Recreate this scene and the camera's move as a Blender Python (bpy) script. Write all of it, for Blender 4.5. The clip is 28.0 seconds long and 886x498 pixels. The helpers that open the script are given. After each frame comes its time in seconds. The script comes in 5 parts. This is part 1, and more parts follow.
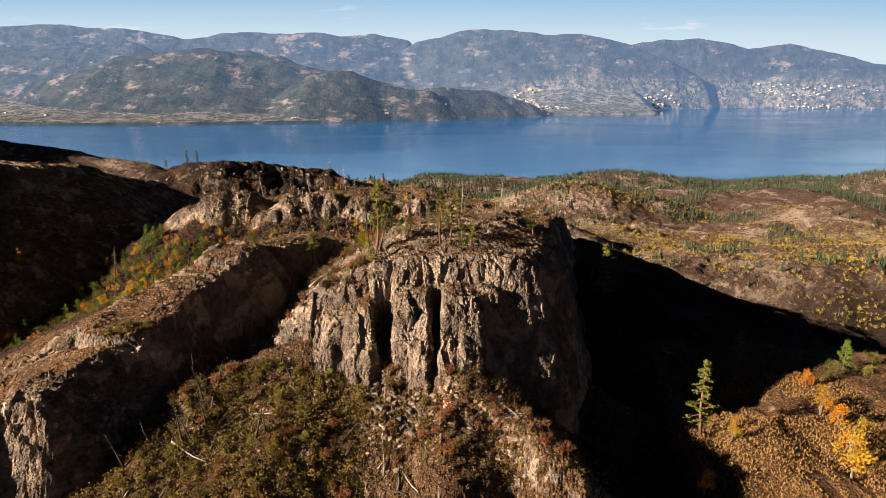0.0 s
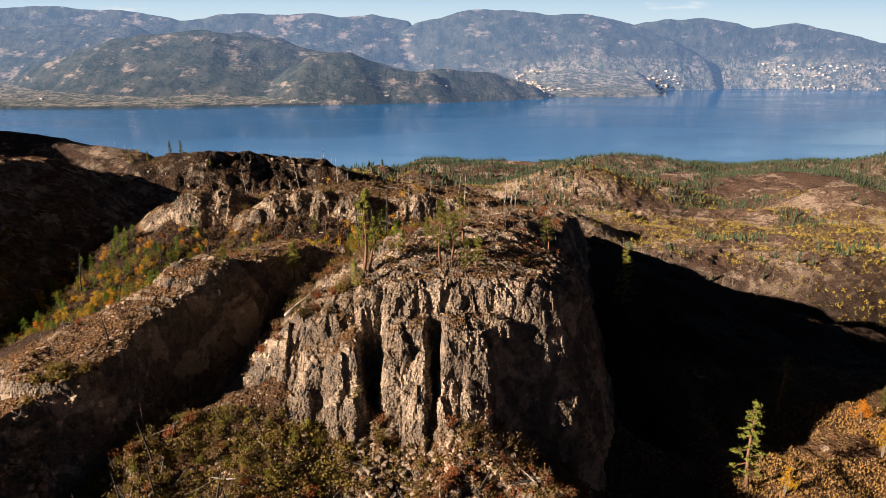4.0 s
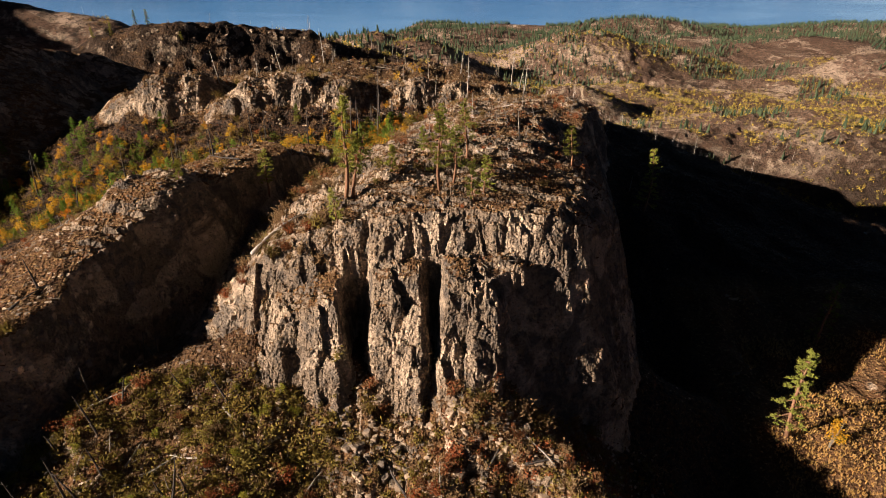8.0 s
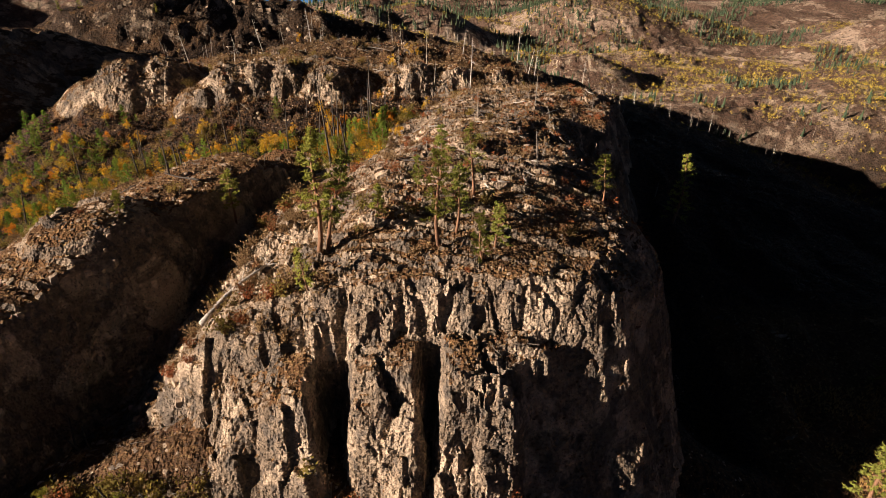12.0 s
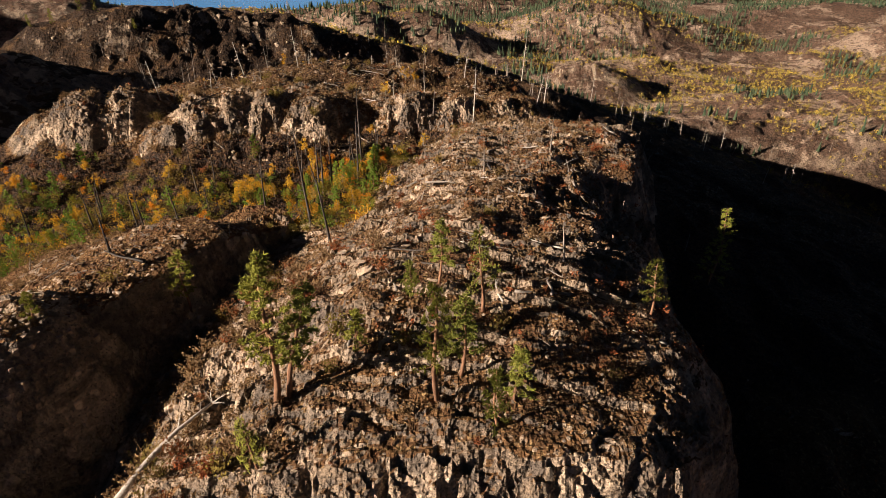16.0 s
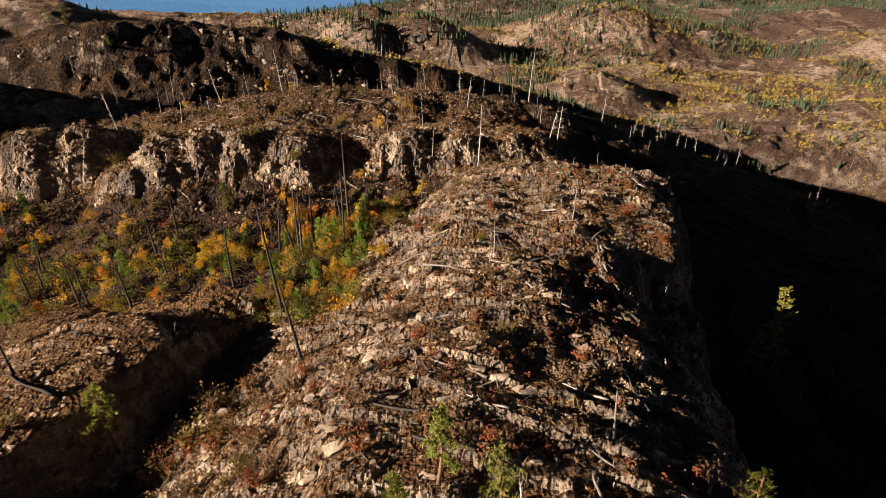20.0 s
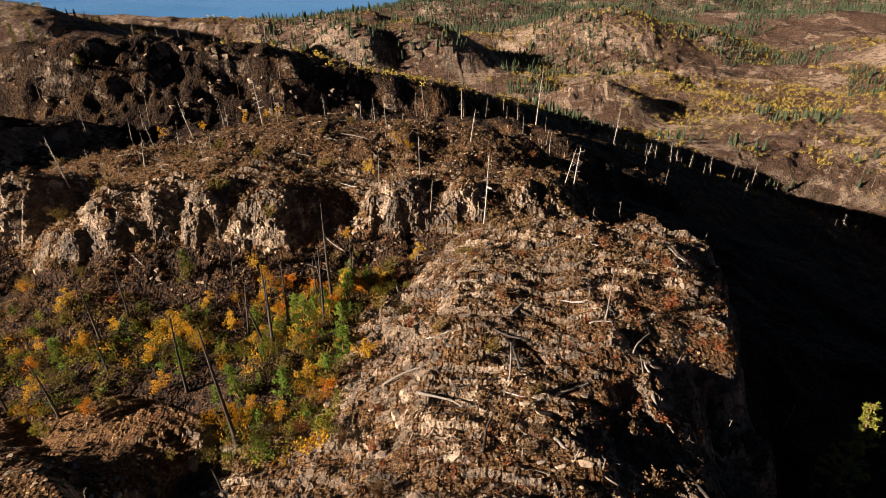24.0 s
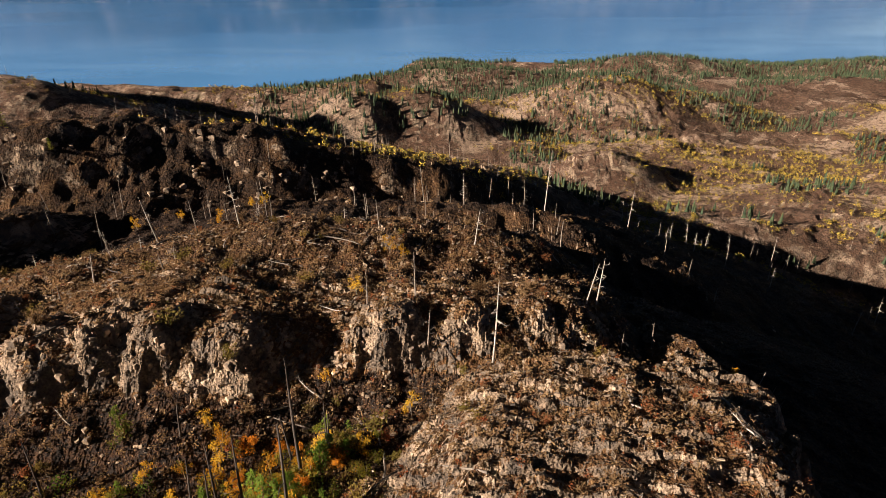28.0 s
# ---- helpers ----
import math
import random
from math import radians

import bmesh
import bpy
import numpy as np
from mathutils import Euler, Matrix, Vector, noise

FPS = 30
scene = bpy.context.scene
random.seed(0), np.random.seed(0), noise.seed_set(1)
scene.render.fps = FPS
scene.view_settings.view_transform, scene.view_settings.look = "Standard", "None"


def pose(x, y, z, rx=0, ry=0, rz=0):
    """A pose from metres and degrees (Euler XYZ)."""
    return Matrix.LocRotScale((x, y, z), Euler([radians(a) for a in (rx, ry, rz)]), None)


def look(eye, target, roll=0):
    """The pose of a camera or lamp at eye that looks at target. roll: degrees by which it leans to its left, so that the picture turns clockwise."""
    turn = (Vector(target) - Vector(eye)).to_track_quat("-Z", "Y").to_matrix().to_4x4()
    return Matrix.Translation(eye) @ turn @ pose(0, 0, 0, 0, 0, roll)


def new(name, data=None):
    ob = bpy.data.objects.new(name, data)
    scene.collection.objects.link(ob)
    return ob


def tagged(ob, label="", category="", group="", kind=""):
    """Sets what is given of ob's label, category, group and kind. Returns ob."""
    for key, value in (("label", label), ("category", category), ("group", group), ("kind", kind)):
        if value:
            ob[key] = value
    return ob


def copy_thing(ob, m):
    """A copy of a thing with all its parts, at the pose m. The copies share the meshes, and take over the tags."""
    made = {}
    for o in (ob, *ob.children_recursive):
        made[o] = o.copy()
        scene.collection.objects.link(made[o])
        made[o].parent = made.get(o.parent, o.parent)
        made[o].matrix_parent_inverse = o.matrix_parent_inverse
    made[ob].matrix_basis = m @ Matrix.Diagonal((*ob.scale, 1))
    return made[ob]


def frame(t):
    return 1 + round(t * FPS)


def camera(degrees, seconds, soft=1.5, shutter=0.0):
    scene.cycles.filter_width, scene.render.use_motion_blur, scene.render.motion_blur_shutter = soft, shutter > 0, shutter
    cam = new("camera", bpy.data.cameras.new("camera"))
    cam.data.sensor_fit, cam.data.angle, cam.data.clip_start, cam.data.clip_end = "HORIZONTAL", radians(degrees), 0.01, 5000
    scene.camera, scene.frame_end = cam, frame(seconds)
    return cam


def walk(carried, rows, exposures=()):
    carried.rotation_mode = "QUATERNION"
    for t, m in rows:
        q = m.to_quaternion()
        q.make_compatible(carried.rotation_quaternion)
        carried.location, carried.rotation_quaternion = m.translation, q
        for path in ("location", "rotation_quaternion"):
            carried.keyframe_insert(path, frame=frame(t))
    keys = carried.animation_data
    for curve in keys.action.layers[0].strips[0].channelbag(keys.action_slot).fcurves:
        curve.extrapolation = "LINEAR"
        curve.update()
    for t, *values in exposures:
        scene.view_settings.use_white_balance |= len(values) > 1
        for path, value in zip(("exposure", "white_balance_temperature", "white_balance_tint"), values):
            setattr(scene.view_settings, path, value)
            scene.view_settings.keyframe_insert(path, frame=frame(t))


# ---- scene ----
cam = camera(70.71, 28.0, soft=0.8)
# time, place, tilt above the level, turn to the left, roll
ROWS = [
    (0.0, -0.04, 0.00, 299.98, -16.31, -0.00, 0.46),
    (1.0, -0.05, 5.88, 300.10, -16.30, 0.02, 0.45),
    (2.0, -0.02, 11.75, 300.24, -16.30, 0.04, 0.40),
    (2.5, -0.01, 14.70, 300.31, -16.29, 0.06, 0.37),
    (3.2, 0.02, 18.87, 300.41, -16.35, 0.08, 0.31),
    (3.8, 0.04, 22.45, 300.50, -17.35, 0.09, 0.26),
    (4.5, 0.07, 26.63, 300.60, -19.50, 0.11, 0.21),
    (5.0, 0.09, 29.64, 300.68, -21.29, 0.12, 0.17),
    (5.5, 0.10, 32.65, 300.75, -23.05, 0.12, 0.14),
    (6.0, 0.11, 35.66, 300.83, -24.75, 0.12, 0.11),
    (6.5, 0.12, 38.67, 300.91, -26.33, 0.12, 0.09),
    (7.0, 0.12, 41.68, 300.98, -27.64, 0.12, 0.07),
    (7.5, 0.12, 44.69, 301.05, -28.77, 0.13, 0.05),
    (8.0, 0.13, 47.72, 301.13, -29.80, 0.14, 0.03),
    (8.5, 0.13, 50.75, 301.20, -30.79, 0.15, 0.02),
    (9.0, 0.14, 53.79, 301.27, -31.79, 0.16, 0.01),
    (9.5, 0.14, 56.85, 301.34, -32.74, 0.18, -0.00),
    (10.0, 0.15, 59.91, 301.41, -33.08, 0.19, -0.01),
    (10.5, 0.16, 62.96, 301.49, -33.08, 0.20, -0.03),
    (11.5, 0.16, 69.01, 301.63, -33.07, 0.21, -0.06),
    (12.5, 0.15, 75.00, 301.77, -33.03, 0.21, -0.09),
    (14.5, 0.08, 86.73, 302.03, -33.02, 0.18, -0.13),
    (16.0, 0.03, 95.69, 302.21, -32.98, 0.16, -0.13),
    (17.5, -0.00, 104.86, 302.36, -32.96, 0.16, -0.12),
    (19.0, -0.02, 114.13, 302.50, -33.01, 0.20, -0.13),
    (20.5, -0.07, 123.26, 302.65, -32.95, 0.19, -0.08),
    (21.5, -0.12, 129.24, 302.77, -33.00, 0.16, -0.03),
    (23.5, -0.19, 141.18, 303.00, -32.97, 0.15, 0.01),
    (24.5, -0.20, 147.18, 303.10, -32.93, 0.18, -0.02),
    (25.0, -0.19, 150.19, 303.14, -32.91, 0.21, -0.06),
    (25.5, -0.16, 153.21, 303.18, -32.84, 0.24, -0.09),
    (26.0, -0.13, 156.24, 303.21, -32.06, 0.27, -0.13),
    (26.5, -0.08, 159.27, 303.24, -30.92, 0.30, -0.16),
    (27.0, -0.02, 162.32, 303.25, -29.76, 0.33, -0.19),
    (27.5, 0.04, 165.36, 303.27, -28.61, 0.35, -0.21),
    (28.0, 0.10, 168.40, 303.28, -27.65, 0.37, -0.23),
]
walk(cam, [(t, pose(x, y, z, 90 + tilt, 0, turn) @ pose(0, 0, 0, 0, 0, roll)) for t, x, y, z, tilt, turn, roll in ROWS])

# world and sun: low late-autumn sun from behind the left shoulder
SUN_EL, SHADE_AZ = 20.8, 20.7          # height of the sun; way the shadows fall, from +x towards +y
sky_world = bpy.data.worlds.new("world")
scene.world = sky_world
sky_world.use_nodes = True
wn = sky_world.node_tree.nodes
sky = wn.new("ShaderNodeTexSky")
sky.sky_type = "NISHITA"
sky.sun_disc = False
sky.sun_elevation = radians(SUN_EL)
sky.sun_rotation = radians(270 - SHADE_AZ)
sky.altitude = 700
sky.air_density, sky.dust_density, sky.ozone_density = 0.12, 0.0, 1.0
wn["Background"].inputs["Strength"].default_value = 0.031
sky_world.node_tree.links.new(sky.outputs[0], wn["Background"].inputs["Color"])
sun = new("sun", bpy.data.lights.new("sun", "SUN"))
sun.data.energy, sun.data.angle, sun.data.color = 6.9, radians(0.53), (1.0, 0.84, 0.72)
_sx = Vector((math.cos(radians(SHADE_AZ)) * math.cos(radians(SUN_EL)),
              math.sin(radians(SHADE_AZ)) * math.cos(radians(SUN_EL)), -math.sin(radians(SUN_EL))))
sun.matrix_world = look((-300, -100, 500), Vector((-300, -100, 500)) + _sx)
scene.view_settings.exposure = 0.92


# ------------------------------------------------------------------ materials
class Nodes:
    """A small hand for writing node trees."""

    def __init__(self, name):
        self.mat = bpy.data.materials.new(name)
        self.mat.use_nodes = True
        self.tree = self.mat.node_tree
        self.bsdf = self.tree.nodes["Principled BSDF"]

    def put(self, kind, props=(), **ins):
        n = self.tree.nodes.new(kind)
        for k, v in props:
            setattr(n, k, v)
        for k, v in ins.items():
            self.join(n.inputs[int(k[1:])] if k[0] == "i" and k[1:].isdigit() else n.inputs[k.replace("_", " ")], v)
        return n

    def join(self, socket, v):
        if isinstance(v, bpy.types.NodeSocket):
            self.tree.links.new(v, socket)
        elif isinstance(v, tuple) and len(v) == 3 and socket.type == "RGBA":
            socket.default_value = (*v, 1)
        else:
            socket.default_value = v

    def pos(self, sx=1.0, sy=1.0, sz=1.0):
        g = self.put("ShaderNodeNewGeometry")
        return self.put("ShaderNodeVectorMath", [("operation", "MULTIPLY")], i0=g.outputs["Position"], i1=(sx, sy, sz)).outputs[0]

    def noise(self, vec, scale, detail=4.0, rough=0.55, dist=0.0):
        return self.put("ShaderNodeTexNoise", Vector=vec, Scale=scale, Detail=detail, Roughness=rough, Distortion=dist).outputs["Fac"]

    def cells(self, vec, scale, feature="F1", distance="EUCLIDEAN"):
        return self.put("ShaderNodeTexVoronoi", [("feature", feature), ("distance", distance)], Vector=vec, Scale=scale)

    def span(self, v, a, b, lo=0.0, hi=1.0):
        return self.put("ShaderNodeMapRange", [("interpolation_type", "SMOOTHSTEP")], i0=v, i1=a, i2=b, i3=lo, i4=hi).outputs[0]

    def sums(self, op, a, b=0.0):
        return self.put("ShaderNodeMath", [("operation", op)], i0=a, i1=b).outputs[0]

    def mix(self, f, a, b):
        n = self.put("ShaderNodeMix", [("data_type", "RGBA")])
        self.join(n.inputs[0], f)
        self.join(n.inputs[6], a)
        self.join(n.inputs[7], b)
        return n.outputs[2]

    def bump(self, h, strength, distance, normal=None):
        n = self.put("ShaderNodeBump", Height=h, Strength=strength, Distance=distance)
        if normal:
            self.join(n.inputs["Normal"], normal)
        return n.outputs[0]

    def done(self, color, rough=0.9, normal=None, **more):
        self.join(self.bsdf.inputs["Base Color"], color)
        self.join(self.bsdf.inputs["Roughness"], rough)
        self.join(self.bsdf.inputs["Specular IOR Level"], more.pop("Specular", 0.25))
        if normal:
            self.join(self.bsdf.inputs["Normal"], normal)
        for k, v in more.items():
            self.join(self.bsdf.inputs[k.replace("_", " ")], v)
        return self.mat


def rock_color(n, p):
    """Tan volcanic rock with grey lichen, pale fresh scars and dark streaks."""
    big, mid, fine = n.noise(p, 0.09, 4, 0.6), n.noise(p, 0.55, 5, 0.62), n.noise(p, 3.2, 5, 0.7)
    c = n.mix(n.span(big, 0.35, 0.65), (0.26, 0.192, 0.132), (0.37, 0.272, 0.182))
    c = n.mix(n.span(mid, 0.50, 0.60, 0, 0.8), c, (0.15, 0.122, 0.098))
    c = n.mix(n.span(n.noise(p, 0.16, 4, 0.55, 0.6), 0.50, 0.60, 0, 0.85), c, (0.60, 0.45, 0.31))
    c = n.mix(n.span(n.noise(n.pos(1, 1, 0.55), 0.10, 5, 0.7, 0.5), 0.53, 0.61, 0, 0.75), c, (0.125, 0.103, 0.084))
    c = n.mix(n.span(fine, 0.55, 0.66, 0, 0.7), c, (0.055, 0.046, 0.039))
    streak = n.noise(n.pos(0.9, 0.9, 0.10), 1.0, 4, 0.65)
    return n.mix(n.span(streak, 0.58, 0.70, 0, 0.5), c, (0.08, 0.068, 0.058))


def ground_material():
    n = Nodes("hillside")
    p = n.pos()
    g = n.put("ShaderNodeNewGeometry")
    nz = n.put("ShaderNodeSeparateXYZ", i0=g.outputs["True Normal"]).outputs[2]
    yy = n.put("ShaderNodeSeparateXYZ", i0=g.outputs["Position"]).outputs[1]
    far = n.span(yy, 420, 540)
    rock = rock_color(n, p)
    patch = n.noise(p, 0.14, 5, 0.65)
    tuft = n.noise(p, 1.5, 5, 0.75)
    soil = n.mix(n.span(patch, 0.36, 0.64), (0.225, 0.118, 0.05), (0.12, 0.062, 0.03))
    soil = n.mix(n.span(tuft, 0.52, 0.66), soil, (0.50, 0.32, 0.14))
    soil = n.mix(n.span(n.noise(p, 0.42, 4, 0.7), 0.58, 0.72, 0, 0.85), soil, (0.19, 0.066, 0.033))
    soil = n.mix(n.span(n.noise(p, 2.2, 5, 0.75), 0.53, 0.67, 0, 0.85), soil, (0.028, 0.023, 0.02))
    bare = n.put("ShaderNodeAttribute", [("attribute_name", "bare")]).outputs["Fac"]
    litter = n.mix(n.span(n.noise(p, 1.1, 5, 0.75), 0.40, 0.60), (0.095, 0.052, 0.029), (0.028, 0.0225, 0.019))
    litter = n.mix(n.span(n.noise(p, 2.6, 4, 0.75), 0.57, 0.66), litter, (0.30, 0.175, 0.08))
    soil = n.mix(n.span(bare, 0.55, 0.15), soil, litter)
    # darker ground in patches, behind the crag
    dark_soil = n.sums("MULTIPLY", n.span(yy, 250, 310), n.span(n.noise(p, 0.07, 5, 0.65), 0.36, 0.56, 0.25, 0.85))
    soil = n.mix(dark_soil, soil, n.mix(n.span(tuft, 0.45, 0.62), (0.024, 0.019, 0.016), (0.075, 0.045, 0.026)))
    # farther off: bleached burnt slopes with scrub
    heath = n.mix(n.span(n.noise(p, 0.03, 5, 0.7), 0.40, 0.62), (0.22, 0.135, 0.09), (0.15, 0.085, 0.055))
    heath = n.mix(n.span(n.noise(p, 0.35, 4, 0.75), 0.50, 0.66, 0, 0.95), heath, (0.07, 0.045, 0.033))
    heath = n.mix(n.span(n.noise(p, 0.016, 6, 0.72, 0.5), 0.50, 0.58), heath, (0.46, 0.33, 0.235))
    heath = n.mix(n.span(n.noise(p, 0.22, 5, 0.8), 0.50, 0.60, 0, 0.9), heath, (0.07, 0.048, 0.034))
    soil = n.mix(far, soil, heath)
    edge = n.sums("MULTIPLY", n.sums("SUBTRACT", n.noise(p, 0.22, 6, 0.72), 0.5), 1.05)
    lift = n.sums("MULTIPLY", n.sums("SUBTRACT", 0.75, bare), 0.40)
    rocky = n.span(n.sums("ADD", n.sums("ADD", nz, edge), lift), 0.79, 0.67)
    rocky_far = n.span(n.sums("ADD", nz, n.sums("MULTIPLY", n.sums("SUBTRACT", patch, 0.5), 1.2)), 0.86, 0.72)
    c = n.mix(n.put("ShaderNodeMix", i0=far, i2=rocky, i3=rocky_far).outputs[0], soil, rock)
    nb = n.bump(n.noise(p, 0.8, 6, 0.75), 1.0, 1.1)
    nb = n.bump(n.noise(p, 4.0, 5, 0.75), 1.0, 0.22, nb)
    cr = n.cells(n.pos(1.0, 1.0, 0.6), 1.3, "DISTANCE_TO_EDGE").outputs["Distance"]
    nb = n.bump(n.span(cr, 0.0, 0.12), 0.5, 0.25, nb)
    nb = n.bump(n.cells(n.pos(1.0, 1.0, 0.8), 0.8, "F1", "MANHATTAN").outputs["Distance"], 0.9, 0.9, nb)
    nb = n.bump(n.cells(n.pos(1.0, 0.9, 1.1), 2.1, "F1", "MANHATTAN").outputs["Distance"], 0.9, 0.4, nb)
    return n.done(c, 0.95, nb, Specular=0.12)


def water_material():
    n = Nodes("lake_water")
    p = n.pos(1, 1, 1)
    calm = n.span(n.noise(n.pos(0.6, 2.2, 1), 0.0016, 4, 0.6, 0.4), 0.42, 0.62)
    nb = n.bump(n.noise(n.pos(1, 1.6, 1), 0.09, 3, 0.6), 0.10, 1.0)
    return n.done((0.012, 0.12, 0.32), n.sums("ADD", n.sums("MULTIPLY", calm, 0.08), 0.12), nb, Specular=0.5, IOR=1.33)


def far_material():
    """Land across the lake: forest, scree and dry terraces; the haze of miles of air is put in as a faint blue
    emission.
    """
    n = Nodes("far_land")
    p = n.pos()
    g = n.put("ShaderNodeNewGeometry")
    nz = n.put("ShaderNodeSeparateXYZ", i0=g.outputs["Normal"]).outputs[2]
    sep = n.put("ShaderNodeSeparateXYZ", i0=g.outputs["Position"])
    forest = n.mix(n.span(n.noise(p, 0.012, 5, 0.7), 0.4, 0.6), (0.026, 0.036, 0.032), (0.06, 0.064, 0.052))
    scree = n.mix(n.span(n.noise(p, 0.02, 4, 0.7), 0.4, 0.65), (0.24, 0.19, 0.155), (0.36, 0.29, 0.23))
    c = n.mix(n.span(n.noise(n.pos(1, 1, 2.2), 0.006, 6, 0.72), 0.54, 0.66, 0, 0.75), forest, scree)
    flat = n.sums("MULTIPLY", n.span(nz, 0.94, 0.98), n.span(sep.outputs[2], 330, 200))
    flat = n.sums("MAXIMUM", flat, n.sums("MULTIPLY", n.span(sep.outputs[2], 280, 160), n.span(sep.outputs[0], 100, 800)))
    field = n.mix(n.span(n.noise(p, 0.01, 5, 0.75), 0.42, 0.6), (0.12, 0.12, 0.085), (0.29, 0.245, 0.19))
    field = n.mix(n.span(n.noise(p, 0.028, 4, 0.8), 0.47, 0.56), field, (0.045, 0.058, 0.045))
    c = n.mix(flat, c, field)
    # haze painted on as blue emission of the land, stronger with distance
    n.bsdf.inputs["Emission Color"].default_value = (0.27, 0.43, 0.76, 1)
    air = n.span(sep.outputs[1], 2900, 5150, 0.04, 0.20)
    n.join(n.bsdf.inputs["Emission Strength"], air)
    return n.done(c, 1.0, n.bump(n.noise(p, 0.011, 6, 0.72), 0.9, 26), Specular=0.0)


def low_sky_material():
    n = Nodes("low_sky")
    z = n.put("ShaderNodeSeparateXYZ", i0=n.pos()).outputs[2]
    c = n.mix(n.span(z, 380, 900), (0.62, 0.74, 0.80), (0.30, 0.50, 0.72))
    cloud = n.span(n.noise(n.pos(1, 1, 7), 0.0011, 4, 0.6), 0.60, 0.72, 0, 0.6)
    c = n.mix(cloud, c, (0.80, 0.83, 0.84))
    e = n.put("ShaderNodeEmission", Color=c, Strength=0.58)
    n.tree.links.new(e.outputs[0], n.tree.nodes["Material Output"].inputs["Surface"])
    n.tree.nodes.remove(n.bsdf)
    return n.mat


M_SKYLOW = low_sky_material()
M_GROUND, M_WATER, M_FAR = ground_material(), water_material(), far_material()


def bark_material(name, a, b, rough=0.9):
    n = Nodes(name)
    info = n.put("ShaderNodeObjectInfo").outputs["Random"]
    p = n.put("ShaderNodeTexCoord").outputs["Object"]
    q = n.put("ShaderNodeVectorMath", [("operation", "MULTIPLY")], i0=p, i1=(6.0, 6.0, 0.7)).outputs[0]
    v = n.noise(q, 1.6, 5, 0.7)
    c = n.mix(n.span(v, 0.35, 0.65), a, b)
    c = n.mix(n.span(info, 0, 1, 0, 0.35), c, tuple(x * 0.45 for x in a))
    return n.done(c, rough, n.bump(v, 0.6, 0.04), Specular=0.1)


def leaf_material(name, colors, glow=0.35):
    """Leaves: colours vary from plant to plant and from leaf to leaf; light comes partly through them."""
    n = Nodes(name)
    g = n.put("ShaderNodeNewGeometry")
    info = n.put("ShaderNodeObjectInfo").outputs["Random"]
    ri = g.outputs["Random Per Island"]
    c = n.mix(n.span(info, 0.1, 0.9), colors[0], colors[1])
    c = n.mix(n.span(ri, 0.35, 1.0, 0, 0.8), c, colors[2])
    c = n.mix(n.span(n.noise(n.pos(), 0.6, 3, 0.6), 0.5, 0.75, 0, 0.6), c, colors[0])
    dif = n.put("ShaderNodeBsdfDiffuse", Color=c)
    tra = n.put("ShaderNodeBsdfTranslucent", Color=c)
    out = n.put("ShaderNodeMixShader", i0=glow, i1=dif.outputs[0], i2=tra.outputs[0])
    n.tree.links.new(out.outputs[0], n.tree.nodes["Material Output"].inputs["Surface"])
    n.tree.nodes.remove(n.bsdf)
    return n.mat


def stone_material():
    n = Nodes("stone")
    return n.done(rock_color(n, n.pos()), 0.95, n.bump(n.noise(n.pos(), 4.0, 5, 0.7), 0.7, 0.15), Specular=0.12)


def plain_speckle(name, a, b, scale=0.4):
    n = Nodes(name)
    ri = n.put("ShaderNodeNewGeometry").outputs["Random Per Island"]
    return n.done(n.mix(n.span(n.sums("ADD", ri, n.sums("MULTIPLY", n.noise(n.pos(), scale, 3), 0.3)), 0.1, 1.1), a, b), 0.9, Specular=0.1)


M_CHAR = bark_material("charred_bark", (0.10, 0.085, 0.07), (0.035, 0.03, 0.027))
M_GREYWOOD = bark_material("weathered_wood", (0.33, 0.28, 0.23), (0.15, 0.125, 0.10))
M_WHITEWOOD = bark_material("bleached_wood", (0.52, 0.46, 0.39), (0.30, 0.26, 0.215))
M_PINEBARK = bark_material("pine_bark", (0.30, 0.16, 0.09), (0.14, 0.075, 0.045))
M_ASPENBARK = bark_material("aspen_bark", (0.32, 0.27, 0.19), (0.16, 0.13, 0.09))
M_NEEDLE = leaf_material("pine_needles", ((0.22, 0.225, 0.048), (0.28, 0.27, 0.052), (0.135, 0.15, 0.035)), 0.25)
M_YOUNG = leaf_material("young_needles", ((0.14, 0.22, 0.035), (0.20, 0.27, 0.04), (0.10, 0.15, 0.03)), 0.25)
M_YELLOW = leaf_material("yellow_leaves", ((0.54, 0.31, 0.03), (0.58, 0.27, 0.022), (0.42, 0.31, 0.045)))
M_ORANGE = leaf_material("orange_leaves", ((0.52, 0.20, 0.022), (0.60, 0.25, 0.025), (0.40, 0.14, 0.02)))
M_LIME = leaf_material("lime_leaves", ((0.20, 0.19, 0.03), (0.13, 0.155, 0.025), (0.30, 0.21, 0.032)))
M_OLIVE = leaf_material("olive_leaves", ((0.17, 0.135, 0.034), (0.24, 0.165, 0.042), (0.11, 0.088, 0.027)))
M_RUST = leaf_material("rust_leaves", ((0.25, 0.085, 0.035), (0.20, 0.11, 0.05), (0.32, 0.075, 0.03)))
M_TAN = leaf_material("dry_brush", ((0.22, 0.14, 0.07), (0.26, 0.17, 0.085), (0.15, 0.09, 0.05)))
M_STRAW = leaf_material("dry_grass", ((0.54, 0.34, 0.12), (0.46, 0.27, 0.09), (0.60, 0.42, 0.18)))
M_STONE = stone_material()
M_FORESTFAR = plain_speckle("far_conifers", (0.028, 0.044, 0.026), (0.06, 0.078, 0.038), 0.02)
M_SCRUBFAR = plain_speckle("far_scrub", (0.10, 0.105, 0.035), (0.46, 0.31, 0.055), 0.02)
M_HOUSES = plain_speckle("far_houses", (0.60, 0.57, 0.53), (0.22, 0.20, 0.19), 0.01)

